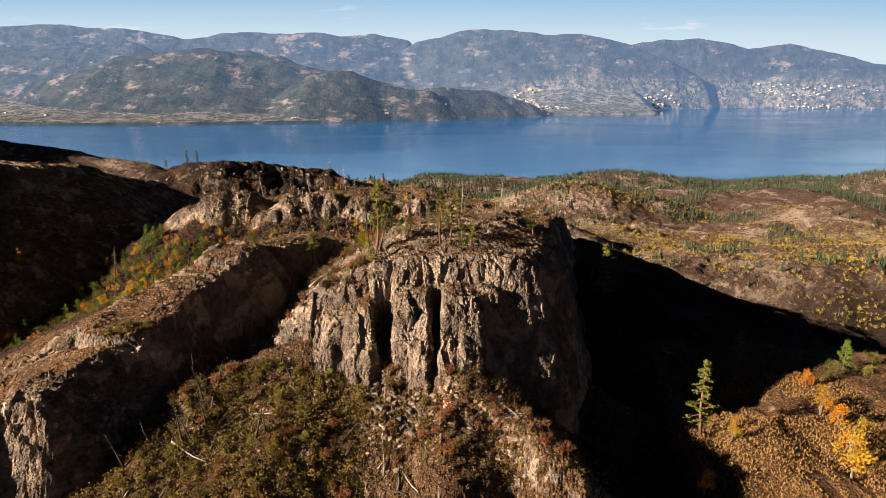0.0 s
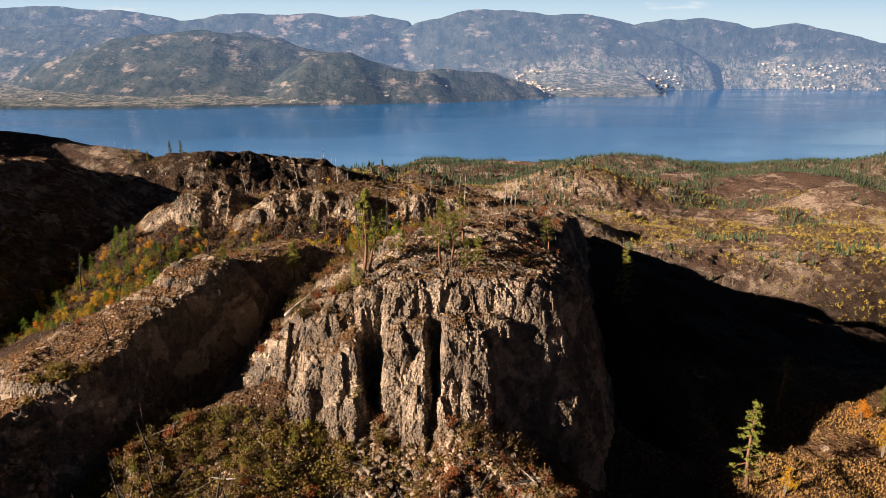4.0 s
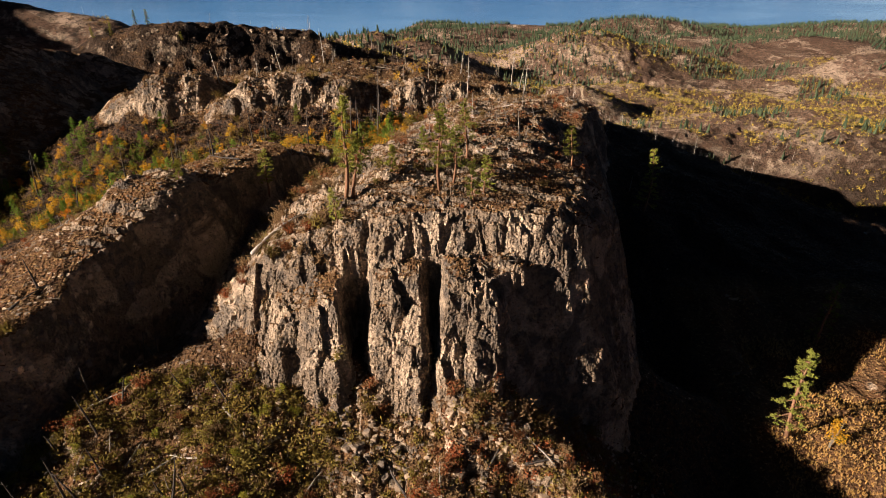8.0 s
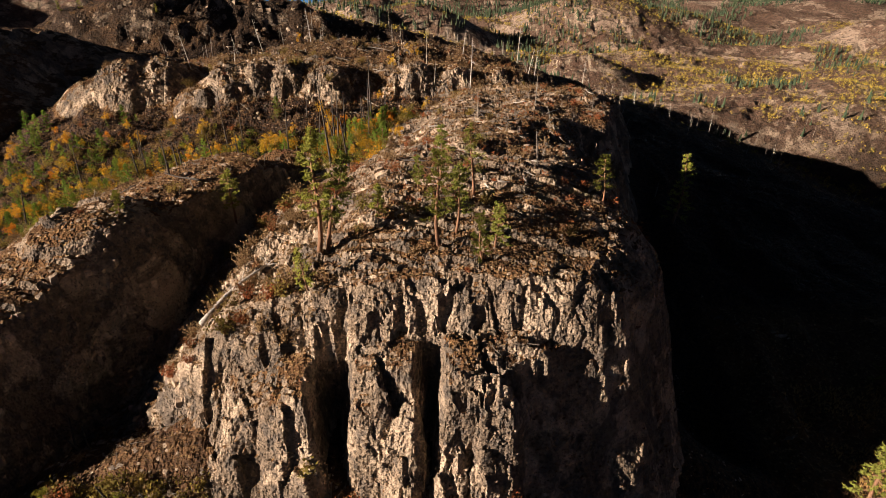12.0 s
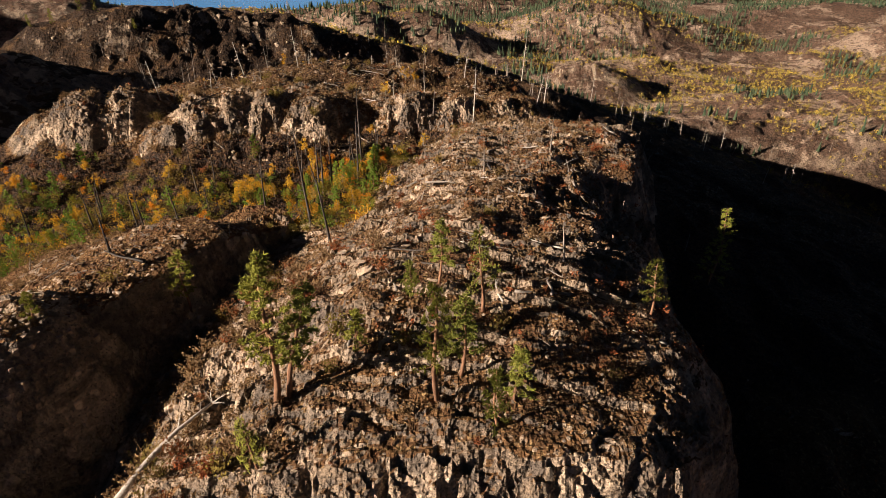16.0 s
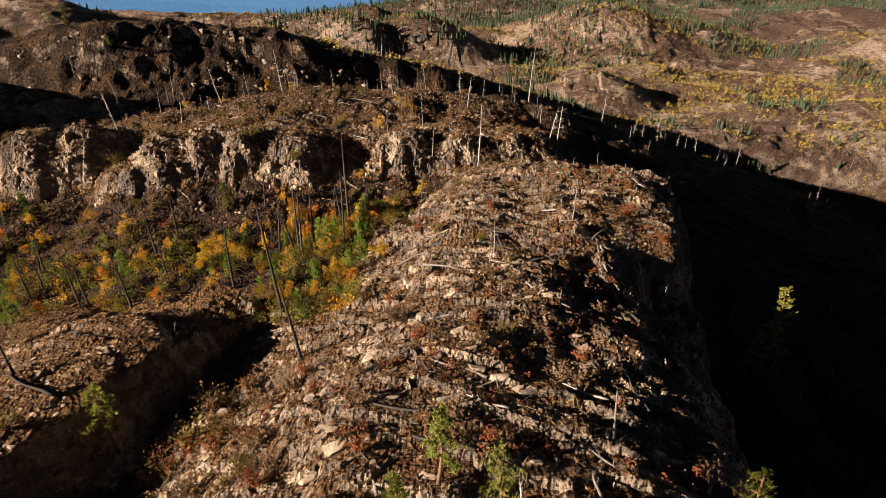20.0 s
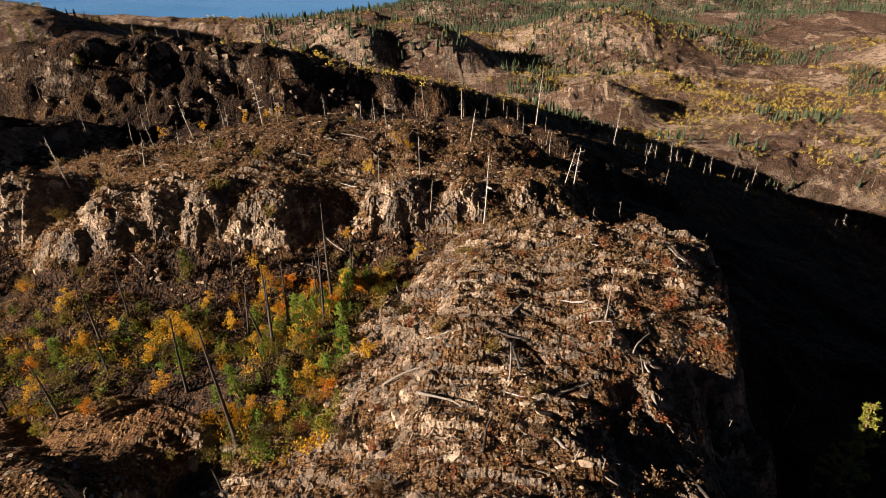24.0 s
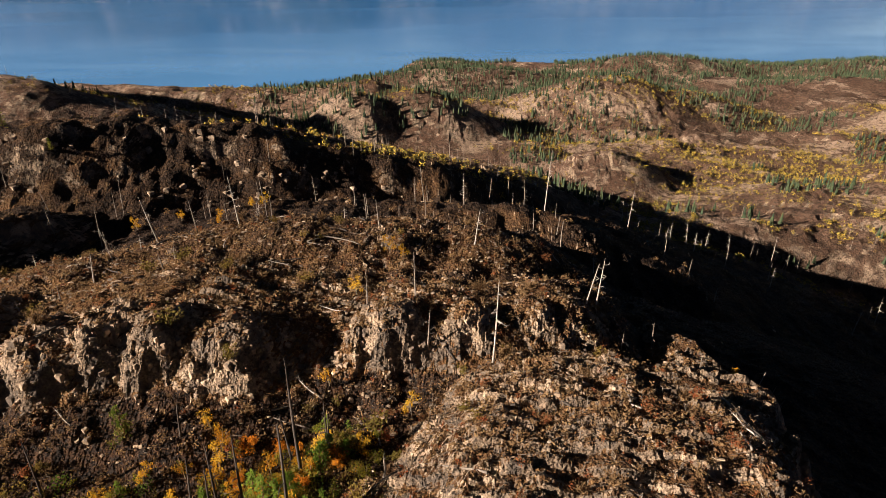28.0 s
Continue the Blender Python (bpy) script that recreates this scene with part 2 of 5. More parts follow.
# ------------------------------------------------------------------ noise
def hash01(ix, iy, seed):
    n = (ix.astype(np.int64) * 374761393 + iy.astype(np.int64) * 668265263 + seed * 974634777) & 0xFFFFFFFF
    n = ((n ^ (n >> 13)) * 1274126177) & 0xFFFFFFFF
    n = ((n ^ (n >> 15)) * 2246822519) & 0xFFFFFFFF
    return ((n ^ (n >> 16)) & 0xFFFFFF) / float(0xFFFFFF)


def vnoise(x, y, seed):
    ix, iy = np.floor(x), np.floor(y)
    fx, fy = x - ix, y - iy
    ux, uy = fx * fx * fx * (fx * (fx * 6 - 15) + 10), fy * fy * fy * (fy * (fy * 6 - 15) + 10)
    a, b = hash01(ix, iy, seed), hash01(ix + 1, iy, seed)
    c, d = hash01(ix, iy + 1, seed), hash01(ix + 1, iy + 1, seed)
    return (a + (b - a) * ux) * (1 - uy) + (c + (d - c) * ux) * uy


def fbm(x, y, size, octaves, seed, gain=0.5):
    """Sum of noise about zero, about -1 to 1; size is the longest wave in metres."""
    total, amp, norm = 0.0, 1.0, 0.0
    for o in range(octaves):
        k = 2.03 ** o / size
        total = total + amp * (vnoise(x * k + 17.3 * o, y * k - 9.1 * o, seed + o) * 2 - 1)
        norm += amp
        amp *= gain
    return total / norm


def blocks(x, y, size, seed, tilt=1.3):
    """Cellular blocks: the random value of the nearest cell, tilted like a facet, and the nearness to its joint (0 on the joint)."""
    u, v = x / size, y / size
    iu, iv = np.floor(u), np.floor(v)
    f1 = np.full(np.shape(u), 9.0)
    f2 = np.full(np.shape(u), 9.0)
    val = np.zeros(np.shape(u))
    for dx in (-1, 0, 1):
        for dy in (-1, 0, 1):
            cx, cy = iu + dx, iv + dy
            ex, ey = u - cx - hash01(cx, cy, seed), v - cy - hash01(cx, cy, seed + 1)
            d = np.hypot(ex, ey)
            near = d < f1
            f2 = np.where(near, f1, np.minimum(f2, d))
            face = (hash01(cx, cy, seed + 3) - 0.5) * ex + (hash01(cx, cy, seed + 4) - 0.5) * ey
            val = np.where(near, hash01(cx, cy, seed + 2) + tilt * face, val)
            f1 = np.where(near, d, f1)
    return val, f2 - f1


def ramp(x, a, b):
    t = np.clip((x - a) / (b - a), 0, 1)
    return t * t * (3 - 2 * t)


def smax(a, b, k):
    h = np.clip(0.5 + 0.5 * (a - b) / k, 0, 1)
    return b + (a - b) * h + k * h * (1 - h)


# ------------------------------------------------------------------ the lie of the land
def dome(x, y, cx, cy, rx, ry, turn, top, drop, p=2.0):
    c, s = math.cos(radians(turn)), math.sin(radians(turn))
    u, v = ((x - cx) * c + (y - cy) * s) / rx, (-(x - cx) * s + (y - cy) * c) / ry
    return top - drop * np.hypot(u, v) ** p


def spine(x, y, ends, flat, left, right, rough=0.0, seed=5, lip=1e3, scree=0.5, ease=0.0):
    """A ridge along a broken line of (x, y, z); flat: half width of its top; left and right: the slopes of its sides, as seen along the line;
    lip: how far down the right side goes before it eases off into scree."""
    best, loose = np.full(np.shape(x), -1e4), np.zeros(np.shape(x))
    wob = fbm(x, y, 22, 3, seed) * rough
    for (ax, ay, az), (bx, by, bz) in zip(ends[:-1], ends[1:]):
        ex, ey = bx - ax, by - ay
        n = math.hypot(ex, ey)
        t = np.clip(((x - ax) * ex + (y - ay) * ey) / n**2, 0, 1)
        dx, dy = x - ax - t * ex, y - ay - t * ey
        d = np.hypot(dx, dy) + wob
        side = (ex * dy - ey * dx) / n / np.maximum(np.hypot(dx, dy), 0.1)      # 1: to the left of the line
        k = right + (left - right) * (side * 0.5 + 0.5)
        off = np.maximum(d - flat, 0)
        over = k * off * off / (off + ease + 1e-6)
        fan = ramp(over, lip - 0.5, lip + 2.0)
        over = np.where(over > lip, lip + (over - lip) * np.minimum(scree / k, 1), over)
        h = az + (bz - az) * t - over - 0.012 * np.minimum(d, flat) ** 2
        loose = np.where(h > best, fan, loose)
        best = np.maximum(best, h)
    return best, loose


RIM = [(-25, 143), (-27, 133), (-25, 124.5), (-21.5, 119.8), (-14.6, 118.4), (-13.6, 127), (-10.2, 127.5), (-9.4, 120.6), (-3.9, 120.2), (-3.0, 125.0), (-0.9, 125.0), (0.0, 119.6),
       (6.6, 120.0), (13.5, 124.2), (21, 129.5), (26.5, 136), (28, 146), (30, 160), (34, 190),
       (40.5, 221), (46.5, 240), (28, 254), (6, 250), (-1, 216), (-3, 202), (-7.0, 184), (-11.5, 163), (-19, 151)]


def crag_top(x, y):
    z = np.interp(y, (110, 121, 125.2, 126.8, 128.8, 147, 160, 178, 200, 211, 228, 237, 246, 256), (253, 255.4, 256.2, 259.4, 261.3, 262.4, 261.2, 257.4, 253.2, 251.2, 248.0, 245.6, 243.4, 240))
    z = z - 7.5 * ramp(-x, 6, 30) * (1 - ramp(y, 140, 172)) - 0.12 * np.maximum(x - 9 - 0.07 * (y - 130), 0) * (1 - 0.9 * ramp(y, 165, 205))
    z = z - 0.27 * np.maximum(x - 15, 0) * ramp(y, 146, 158) * (1 - ramp(y, 186, 206))
    return z - 0.34 * np.maximum(x - 18.5 - 0.08 * (y - 140), 0) * (1 - ramp(y, 142, 168))


def crag(x, y):
    """The main crag: its top inside the rim, its walls outside."""
    d = np.full(np.shape(x), 1e4)
    qx, qy = np.zeros(np.shape(x)), np.zeros(np.shape(x))
    inside = np.zeros(np.shape(x), bool)
    gx, gy = x, y
    calm = 1 - 0.72 * (1 - ramp(gy, 126, 138))
    # upright joints: columns of rock stand out of the front by different amounts
    c1, _ = blocks(gx + 0.9 * fbm(gx, gy, 6, 2, 63), gy * 0.62 + 0.15 * gx, 3.6, 64, 0.9)
    c2, _ = blocks(gx + 0.5 * fbm(gx, gy, 3, 2, 66), gy * 0.9, 1.5, 67, 0.9)
    jut = (1 - ramp(gy, 128, 134)) * ramp(gx, -34, -26) * (1 - ramp(gx, 7.5, 11))
    y = y + jut * (1.9 * (c1 - 0.5) + 0.7 * (c2 - 0.5))
    x, y = gx + calm * 4.2 * fbm(gx, gy, 14, 4, 61), y + calm * 2.6 * fbm(gx, gy, 13, 3, 62)
    for (ax, ay), (bx, by) in zip(RIM, RIM[1:] + RIM[:1]):
        t = np.clip(((x - ax) * (bx - ax) + (y - ay) * (by - ay)) / ((bx - ax) ** 2 + (by - ay) ** 2), 0, 1)
        px, py = ax + t * (bx - ax), ay + t * (by - ay)
        e = np.hypot(x - px, y - py)
        near = e < d
        d, qx, qy = np.where(near, e, d), np.where(near, px, qx), np.where(near, py, qy)
        cross = ((ay > y) != (by > y)) & (x < (bx - ax) * (y - ay) / (by - ay + 1e-9) + ax)
        inside ^= cross
    ox, oy = (x - qx) / np.maximum(d, 0.01), (y - qy) / np.maximum(d, 0.01)
    east, west = np.maximum(ox, 0) ** 2, np.maximum(-ox, 0) ** 2
    front, north = np.maximum(-oy, 0) ** 2, np.maximum(oy, 0) ** 2
    # small clefts in the buttresses of the front
    on_front = front * ramp(125 - y, -4, 2)
    chim = 2.4 * np.exp(-((x - 9.5) / 1.3) ** 2) + 1.5 * np.exp(-((x + 28) / 1.3) ** 2) + 1.6 * np.exp(-((x + 20.5) / 0.8) ** 2) + 1.2 * np.exp(-((x - 2.6) / 0.6) ** 2)
    far_out = d
    d = np.where(inside, d, np.maximum(d + on_front * chim * ramp(d, -1, 2.5), 0))
    k = 0.32 * north + 1.75 * front + (2.3 + 0.9 * (1 - ramp(y, 140, 165)) * ramp(x, 6, 14)) * east + (0.95 - 0.42 * ramp(y, 150, 185)) * west
    # the clefts between the buttresses have upright sides
    k = k + 5.0 * (east + west) * ramp(x, -17.5, -16.5) * (1 - ramp(x, -1.5, -0.5)) * (1 - ramp(y, 128, 131))
    deep = np.where(inside, 0, k * d)
    roll = 1.0 + 1.6 * ramp(qy, 126, 140)
    top = np.where(inside, crag_top(x, y), crag_top(qx, qy)) - roll * np.where(inside, np.exp(-d / 4.0), 1.0)
    # scree and soil banked against the foot of the walls, highest under the front
    foot = 242.0 + 2.0 * fbm(x, y, 17, 2, 71) - 7.0 * ramp(x, 8, 30) - 11 * ramp(y, 128, 160) + (2.8 + 0.17 * far_out) * np.exp(-((gx - 1.5) / 11.0) ** 2) - (0.64 - 0.27 * ramp(-gx, 16, 32) * (1 - ramp(gy, 116, 128))) * far_out
    foot = np.where(inside, -1e3, foot)
    wall = top - deep
    rocky = ramp(wall - foot, -0.6, 1.2)
    return smax(wall, foot, 0.8), np.where(inside, d, -d), rocky


def land(x, y):
    """Height of the ground without the small relief, and how craggy it is (0 soil, 1 bare rock)."""
    z = np.interp(y, (-200, 40, 90, 120, 160, 200, 228, 262, 300, 345, 420, 520, 620, 760, 950, 1200, 1500, 1700, 2300),
                  (215, 216, 214, 214, 220, 228, 234, 232, 222, 202, 180, 146, 116, 98, 84, 66, 40, 2, -25))
    near = ramp(y, 60, 120) * (1 - ramp(y, 320, 420))
    z = z - 0.16 * np.clip(-x - 50, 0, 130) * near
    z = z - 0.29 * np.clip(x - 42, 0, 160) * ramp(y, 150, 225) * (1 - ramp(y, 420, 520))
    z = z - 0.25 * np.clip(-x - 84, 0, 60) * ramp(y, 224, 242) * (1 - ramp(y, 325, 360))
    z = z - 11 * ramp(x, 0, 50) * (1 - ramp(x, 180, 270)) * ramp(y, 305, 345) * (1 - ramp(y, 450, 520))
    z = z - 0.06 * np.clip(x - 50, 0, 200) * ramp(y, 285, 330) * (1 - ramp(y, 520, 640))
    z = z - 9 * ramp(x, 80, 140) * ramp(y, 225, 285) * (1 - ramp(y - 0.10 * (x - 200), 452, 510)) * (1 - ramp(x, 330, 430)) - 15 * np.exp(-((x - 180) / 90) ** 2 - ((y - 615) / 75) ** 2)
    z = z + 20 * ramp(x, 225, 310) * (1 - ramp(x, 520, 700)) * np.exp(-((y - 460) / 60) ** 2)
    z = z + 4.5 * np.exp(-((x - 68) / 22) ** 2 - ((y - 122) / 16) ** 2)
    far = ramp(y, 380, 620)
    z = z - 60 * ramp(-x, 20, 260) * ramp(y, 930, 1150)
    z = z + far * (13 * fbm(x, y, 190, 3, 11) + 9.0 * fbm(x, y, 70, 4, 12))
    z = z + 2.2 * fbm(x, y, 40, 3, 13) * (1 - far)
    # hills behind and to the sides, near to far
    rock = np.zeros(np.shape(x))

    def add(h, k=2.0, craggy=1.0):
        nonlocal z, rock
        if isinstance(h, tuple):
            h, loose = h
            craggy = craggy * (1 - 0.95 * loose)
        up = ramp(h - z, -1.0, 2.5)
        rock = rock * (1 - up) + craggy * up
        z = smax(h, z, k)

    add(spine(x, y, [(-96, 92, 234), (-84, 101, 241.5), (-66, 120, 249.2), (-57, 138, 252.3), (-53, 150, 253.5), (-39, 177, 252.3), (-35, 191, 246)], 6, 0.5, 3.0, 5.0, 21, 20, 0.8), 2, 0.55)
    add(spine(x, y, [(-30, 122, 243.5), (-42, 118.5, 240.5), (-48, 112.5, 238.2), (-54, 104.5, 233.4), (-62, 95, 226.5)], 2, 0.55, 0.8, 2.5, 22), 1.0, 0.35)
    floor, loose = spine(x, y, [(-8, 232, 240.5), (-15, 216, 241.2), (-21, 205, 241.8), (-34, 210, 238.2), (-52, 212, 237), (-72, 214, 233)], 6, 0.22, 0.55, 2.0, 23)
    add((floor - 0.7 * np.maximum(x + 2, 0), loose), 2.5, 0.1)
    add(spine(x, y, [(8, 111, 238.3), (14, 105, 236.2), (21, 97, 233), (26, 86, 226.5)], 1.5, 1.2, 0.7, 2.0, 24), 1.0, 0.35)
    add(dome(x, y, -73, 104, 11, 10, 30, 244.5, 9, 3.0), 0.8)
    add(dome(x, y, -53, 152, 13, 9, 50, 256.2, 8, 3.0), 0.8)
    b1, _ = blocks(x + 1.2 * fbm(x, y, 9, 2, 37), y * 0.6 + 0.1 * x, 3.6, 38, 0.9)
    b2, _ = blocks(x, y * 0.8, 1.6, 39, 0.8)
    yb = y + (1.5 * (b1 - 0.5) + 0.5 * (b2 - 0.5)) * ramp(y, 228, 236) * (1 - ramp(y, 258, 270))
    add(spine(x, yb, [(-97, 250, 243.5), (-89, 252, 247), (-80, 254, 246.5), (-72, 256, 244)], 6, 0.45, 1.0, 3.5, 31, 6, 0.5), 1.2)
    bluff, loose = spine(x, yb, [(-70, 250, 243.5), (-58, 252, 247), (-48, 253, 247.6), (-33, 254, 246), (-22, 257, 243.5)], 6, 0.3, 0.9, 4.0, 32, 5, 0.42, 2.0)
    add((bluff - 0.55 * np.maximum(x - 10, 0), loose), 1.2, 0.7)
    knoll, loose = spine(x, yb, [(-14, 258, 243.5), (-2, 257, 245.2), (16, 263, 242.5), (29, 272, 235.5)], 5, 0.5, 0.9, 4.0, 33, 4, 0.38, 2.5)
    add((knoll - 0.55 * np.maximum(x - 32, 0), loose), 1.2, 0.7)
    for cx, cy, rx, ry, turn, top, drop in ((-91, 249.5, 9.5, 9.5, 20, 249.6, 7), (-82, 252, 7, 7, 0, 250.6, 6), (-60.5, 247, 7.5, 9, -15, 249.8, 7), (-53, 249, 7.5, 7.5, 10, 250.8, 6), (-45, 249, 7, 7, 0, 250.2, 6),
                                            (-34, 248.5, 7.5, 7.5, 15, 248.4, 6), (-66, 238.5, 3.5, 3, 0, 245.0, 4), (-9, 254, 7.5, 6.5, -8, 247.6, 6), (2.5, 256, 6.5, 5.5, 10, 247.0, 5), (15, 259, 5, 5, 0, 244.6, 4)):
        add(dome(x + 0.8 * (b2 - 0.5), yb, cx, cy, rx, ry, turn, top, 0.8 * drop, 2.2), 1.4)
    back, loose = spine(x, y, [(-82, 272, 241), (-40, 290, 243), (0, 293, 241), (16, 296, 236)], 13, 0.75, 0.3, 3.0, 34)
    add((back - 0.45 * np.maximum(x - 22, 0), loose), 2, 0.5)
    add(spine(x, y, [(-62, 348, 222), (-22, 360, 219.5), (30, 358, 217), (56, 368, 205)], 7, 0.5, 0.4, 3.0, 36), 3, 0.4)
    add(spine(x, y, [(-188, 350, 230), (-162, 362, 239), (-146, 368, 244), (-116, 381, 242.5), (-78, 396, 235.5), (-44, 403, 224), (-8, 412, 215), (24, 428, 200)], 6, 0.35, 0.85, 7.0, 41, 22, 0.45), 3, 0.4)
    add(spine(x, y, [(-196, 214, 257), (-183, 250, 261.5), (-168, 272, 258), (-148, 300, 245.5), (-127, 332, 228)], 7, 0.5, 0.78, 5.0, 51), 3, 0.8)
    # unseen hill left of the view, added to cast shade on the far-left hills
    add(spine(x, y, [(-800, 300, 240), (-700, 420, 350), (-685, 560, 362), (-710, 700, 300)], 20, 0.9, 0.9, 8.0, 54), 5, 0.3)
    add(spine(x, y, [(-460, 590, 236), (-360, 600, 218), (-295, 602, 206), (-236, 606, 186)], 12, 0.4, 0.55, 6.0, 52), 4, 0.2)
    add(spine(x, y, [(-440, 880, 142), (-300, 900, 133), (-180, 910, 128), (-95, 900, 140)], 25, 0.35, 0.3, 8.0, 53), 6, 0.2)
    add(spine(x, y, [(38, 228, 241), (44, 245, 238), (44, 262, 234.5), (39, 276, 230)], 3, 0.5, 1.2, 2.0, 35), 1.5)
    # farther hills
    for cx, cy, rx, ry, turn, top, drop, cr in (
            (202, 955, 122, 125, 8, 131, 42, 0.7), (132, 672, 66, 55, 10, 130, 27, 0.7), (340, 596, 75, 60, 5, 130, 28, 0.8), (560, 860, 90, 70, 0, 122, 30, 0.8),
            (-95, 800, 60, 60, 0, 152, 40, 0.8), (-35, 830, 90, 70, 0, 146, 40, 0.8), (300, 960, 90, 60, 0, 112, 25, 0.7), (430, 700, 70, 45, 10, 112, 20, 0.7),
            (400, 1380, 240, 160, 0, 77, 48, 0.2), (840, 1400, 330, 170, 10, 62, 40, 0.2), (1000, 1250, 260, 170, 0, 112, 60, 0.3),
            (20, 1250, 300, 150, 5, 80, 45, 0.2), (640, 1150, 200, 110, 0, 85, 30, 0.5)):
        r = np.hypot(((x - cx) * math.cos(radians(turn)) + (y - cy) * math.sin(radians(turn))) / rx, ((y - cy) * math.cos(radians(turn)) - (x - cx) * math.sin(radians(turn))) / ry)
        add(top - drop * (1.25 * (1 - np.exp(-r * r)) + 0.12 * r * r), 7, cr)
    c, d, bare = crag(x, y)
    up = ramp(c - z, -0.5, 1.5)
    rock = rock * (1 - up) + up * (0.12 + 0.88 * bare)
    z = np.maximum(c, z)
    return z, rock, d


def height(x, y):
    """Ground with all its relief, on a grid, and where it is bare rock."""
    z, rock, d = land(x, y)
    sy, sx = np.gradient(z, y[:, 0], x[0])
    steep = ramp(np.hypot(sx, sy), 0.35, 1.1)
    fine = 1 - ramp(y, 400, 560)
    # joints wander with height, so that the blocks break up the walls across as well as down
    lean = 1.8 * fbm(z, x * 0.35 + y * 0.35, 5.5, 3, 77)
    wx, wy = x + 1.8 * fbm(x, y, 6, 3, 81) + lean, y + 1.8 * fbm(x, y, 6, 3, 82) + 0.6 * lean
    b1, j1 = blocks(wx, wy * 1.25, 5.6, 91)
    b2, j2 = blocks(wx + 0.6 * b1, wy * 1.1 + 0.5 * lean, 2.1, 95)
    b3, j3 = blocks(x * 0.75 + 0.4 * lean, y * 1.5, 1.1, 99)
    face = ramp(y, 104, 109) * (1 - ramp(y, 131, 137)) * ramp(x, -40, -34) * (1 - ramp(x, 34, 42))
    face = face * (1 - ramp(-x, 8, 13) * ramp(y, 121.5, 126))
    patch = np.maximum(ramp(fbm(x, y, 21, 3, 141), -0.12, 0.3), face)
    crags = rock * (0.08 + 0.92 * steep) * (0.15 + 0.85 * patch) * (1 - 0.15 * face) * (1 - 0.62 * ramp(y, 222, 236))
    z = z + fine * crags * ((3.2 - 1.6 * face) * (b1 - 0.5) + (1.9 - 0.9 * face) * (b2 - 0.5) + (0.8 - 0.5 * face) * (b3 - 0.5))
    z = z - fine * crags * (1.0 * (1 - ramp(j1, 0, 0.12)) + 0.45 * (1 - ramp(j2, 0, 0.15)))
    # flat slabs lying in steps on the tops
    tops = rock * (1 - steep) * fine
    s, js = blocks(wx * 0.55 + 0.2 * wy, wy * 1.2, 3.2, 103)
    bare = ramp(fbm(x, y, 16, 3, 105) + 0.9 * (s - 0.5), -0.1, 0.3)
    for length, high, seed in ((5.2, 0.95, 161), (2.3, 0.5, 165)):
        shift, _ = blocks(x * 0.8, y * 1.4, 9.0 if length > 4 else 4.5, seed, 0.0)
        u = (y + 0.30 * x + 2.4 * fbm(x, y, 17, 3, seed + 1) + 3.0 * shift) / length
        where = ramp(fbm(x, y, 13, 3, seed + 2), -0.05, 0.22) * (0.45 + 0.55 * ramp(rock, 0.02, 0.3))
        z = z + fine * (1 - steep) * where * ramp(y, 128, 136) * (0.5 - (u - np.floor(u))) * high * (1 - 0.8 * ramp(x, -60, -80) * (1 - ramp(y, 225, 235)))
    z = z + tops * (0.5 * bare + (0.15 + 0.35 * bare) * (b2 - 0.5) + 0.25 * (b3 - 0.5) * bare - 0.2 * bare * (1 - ramp(js, 0, 0.1)))
    z = z + fine * (1 - 0.75 * face) * (0.4 + 0.6 * np.maximum(ramp(x, 2, 18), ramp(y, 215, 235))) * (1.9 * fbm(x, y * 0.6, 11, 3, 151) + 0.8 * fbm(x, y * 0.7, 4.5, 2, 153))
    z = z + (0.30 * fbm(x, y, 4, 3, 110) + 0.16 * fbm(x, y, 1.3, 2, 112) * (1 - rock)) * fine
    # outcrops far off
    fo = ramp(y, 330, 520) * (1 - ramp(y, 1250, 1450))
    f1, _ = blocks(x + 9 * fbm(x, y, 30, 2, 121), y + 9 * fbm(x, y, 30, 2, 122), 26, 123)
    f2, _ = blocks(x, y, 9, 127)
    knob = ramp(fbm(x, y, 85, 3, 129), -0.05, 0.4)
    z = z + fo * (1.6 * fbm(x, y, 18, 3, 111) + knob * (3.2 * (f1 - 0.4) + 1.5 * (f2 - 0.5)) + rock * steep * (0.8 * (f1 - 0.5) + 0.9 * (f2 - 0.5)))
    return z, rock


def graded(parts):
    """Coordinates with a spacing that changes: (from, step) pairs and the end; steps blend from one to the next."""
    xs = [parts[0][0]]
    ends = [p[0] for p in parts]
    steps = [p[1] for p in parts]
    while xs[-1] < ends[-1]:
        xs.append(xs[-1] + float(np.interp(xs[-1], ends, steps)))
    return np.array(xs)


def sheet(name, xs, ys, zs, mat, smooth=False, bare=None):
    nx, ny = len(xs), len(ys)
    gx, gy = np.meshgrid(xs, ys)
    co = np.stack([gx, gy, zs], -1).reshape(-1, 3)
    i = (np.arange(ny - 1)[:, None] * nx + np.arange(nx - 1)[None]).ravel()
    quads = np.stack([i, i + 1, i + nx + 1, i + nx], 1)
    me = bpy.data.meshes.new(name)
    me.vertices.add(len(co))
    me.vertices.foreach_set("co", co.ravel())
    me.loops.add(quads.size)
    me.loops.foreach_set("vertex_index", quads.ravel())
    me.polygons.add(len(quads))
    me.polygons.foreach_set("loop_start", np.arange(len(quads)) * 4)
    me.polygons.foreach_set("use_smooth", np.full(len(quads), smooth))
    me.update(calc_edges=True)
    if bare is not None:
        me.attributes.new('bare', 'FLOAT', 'POINT').data.foreach_set('value', bare.ravel().astype(np.float32))
    me.materials.append(mat)
    return new(name, me)


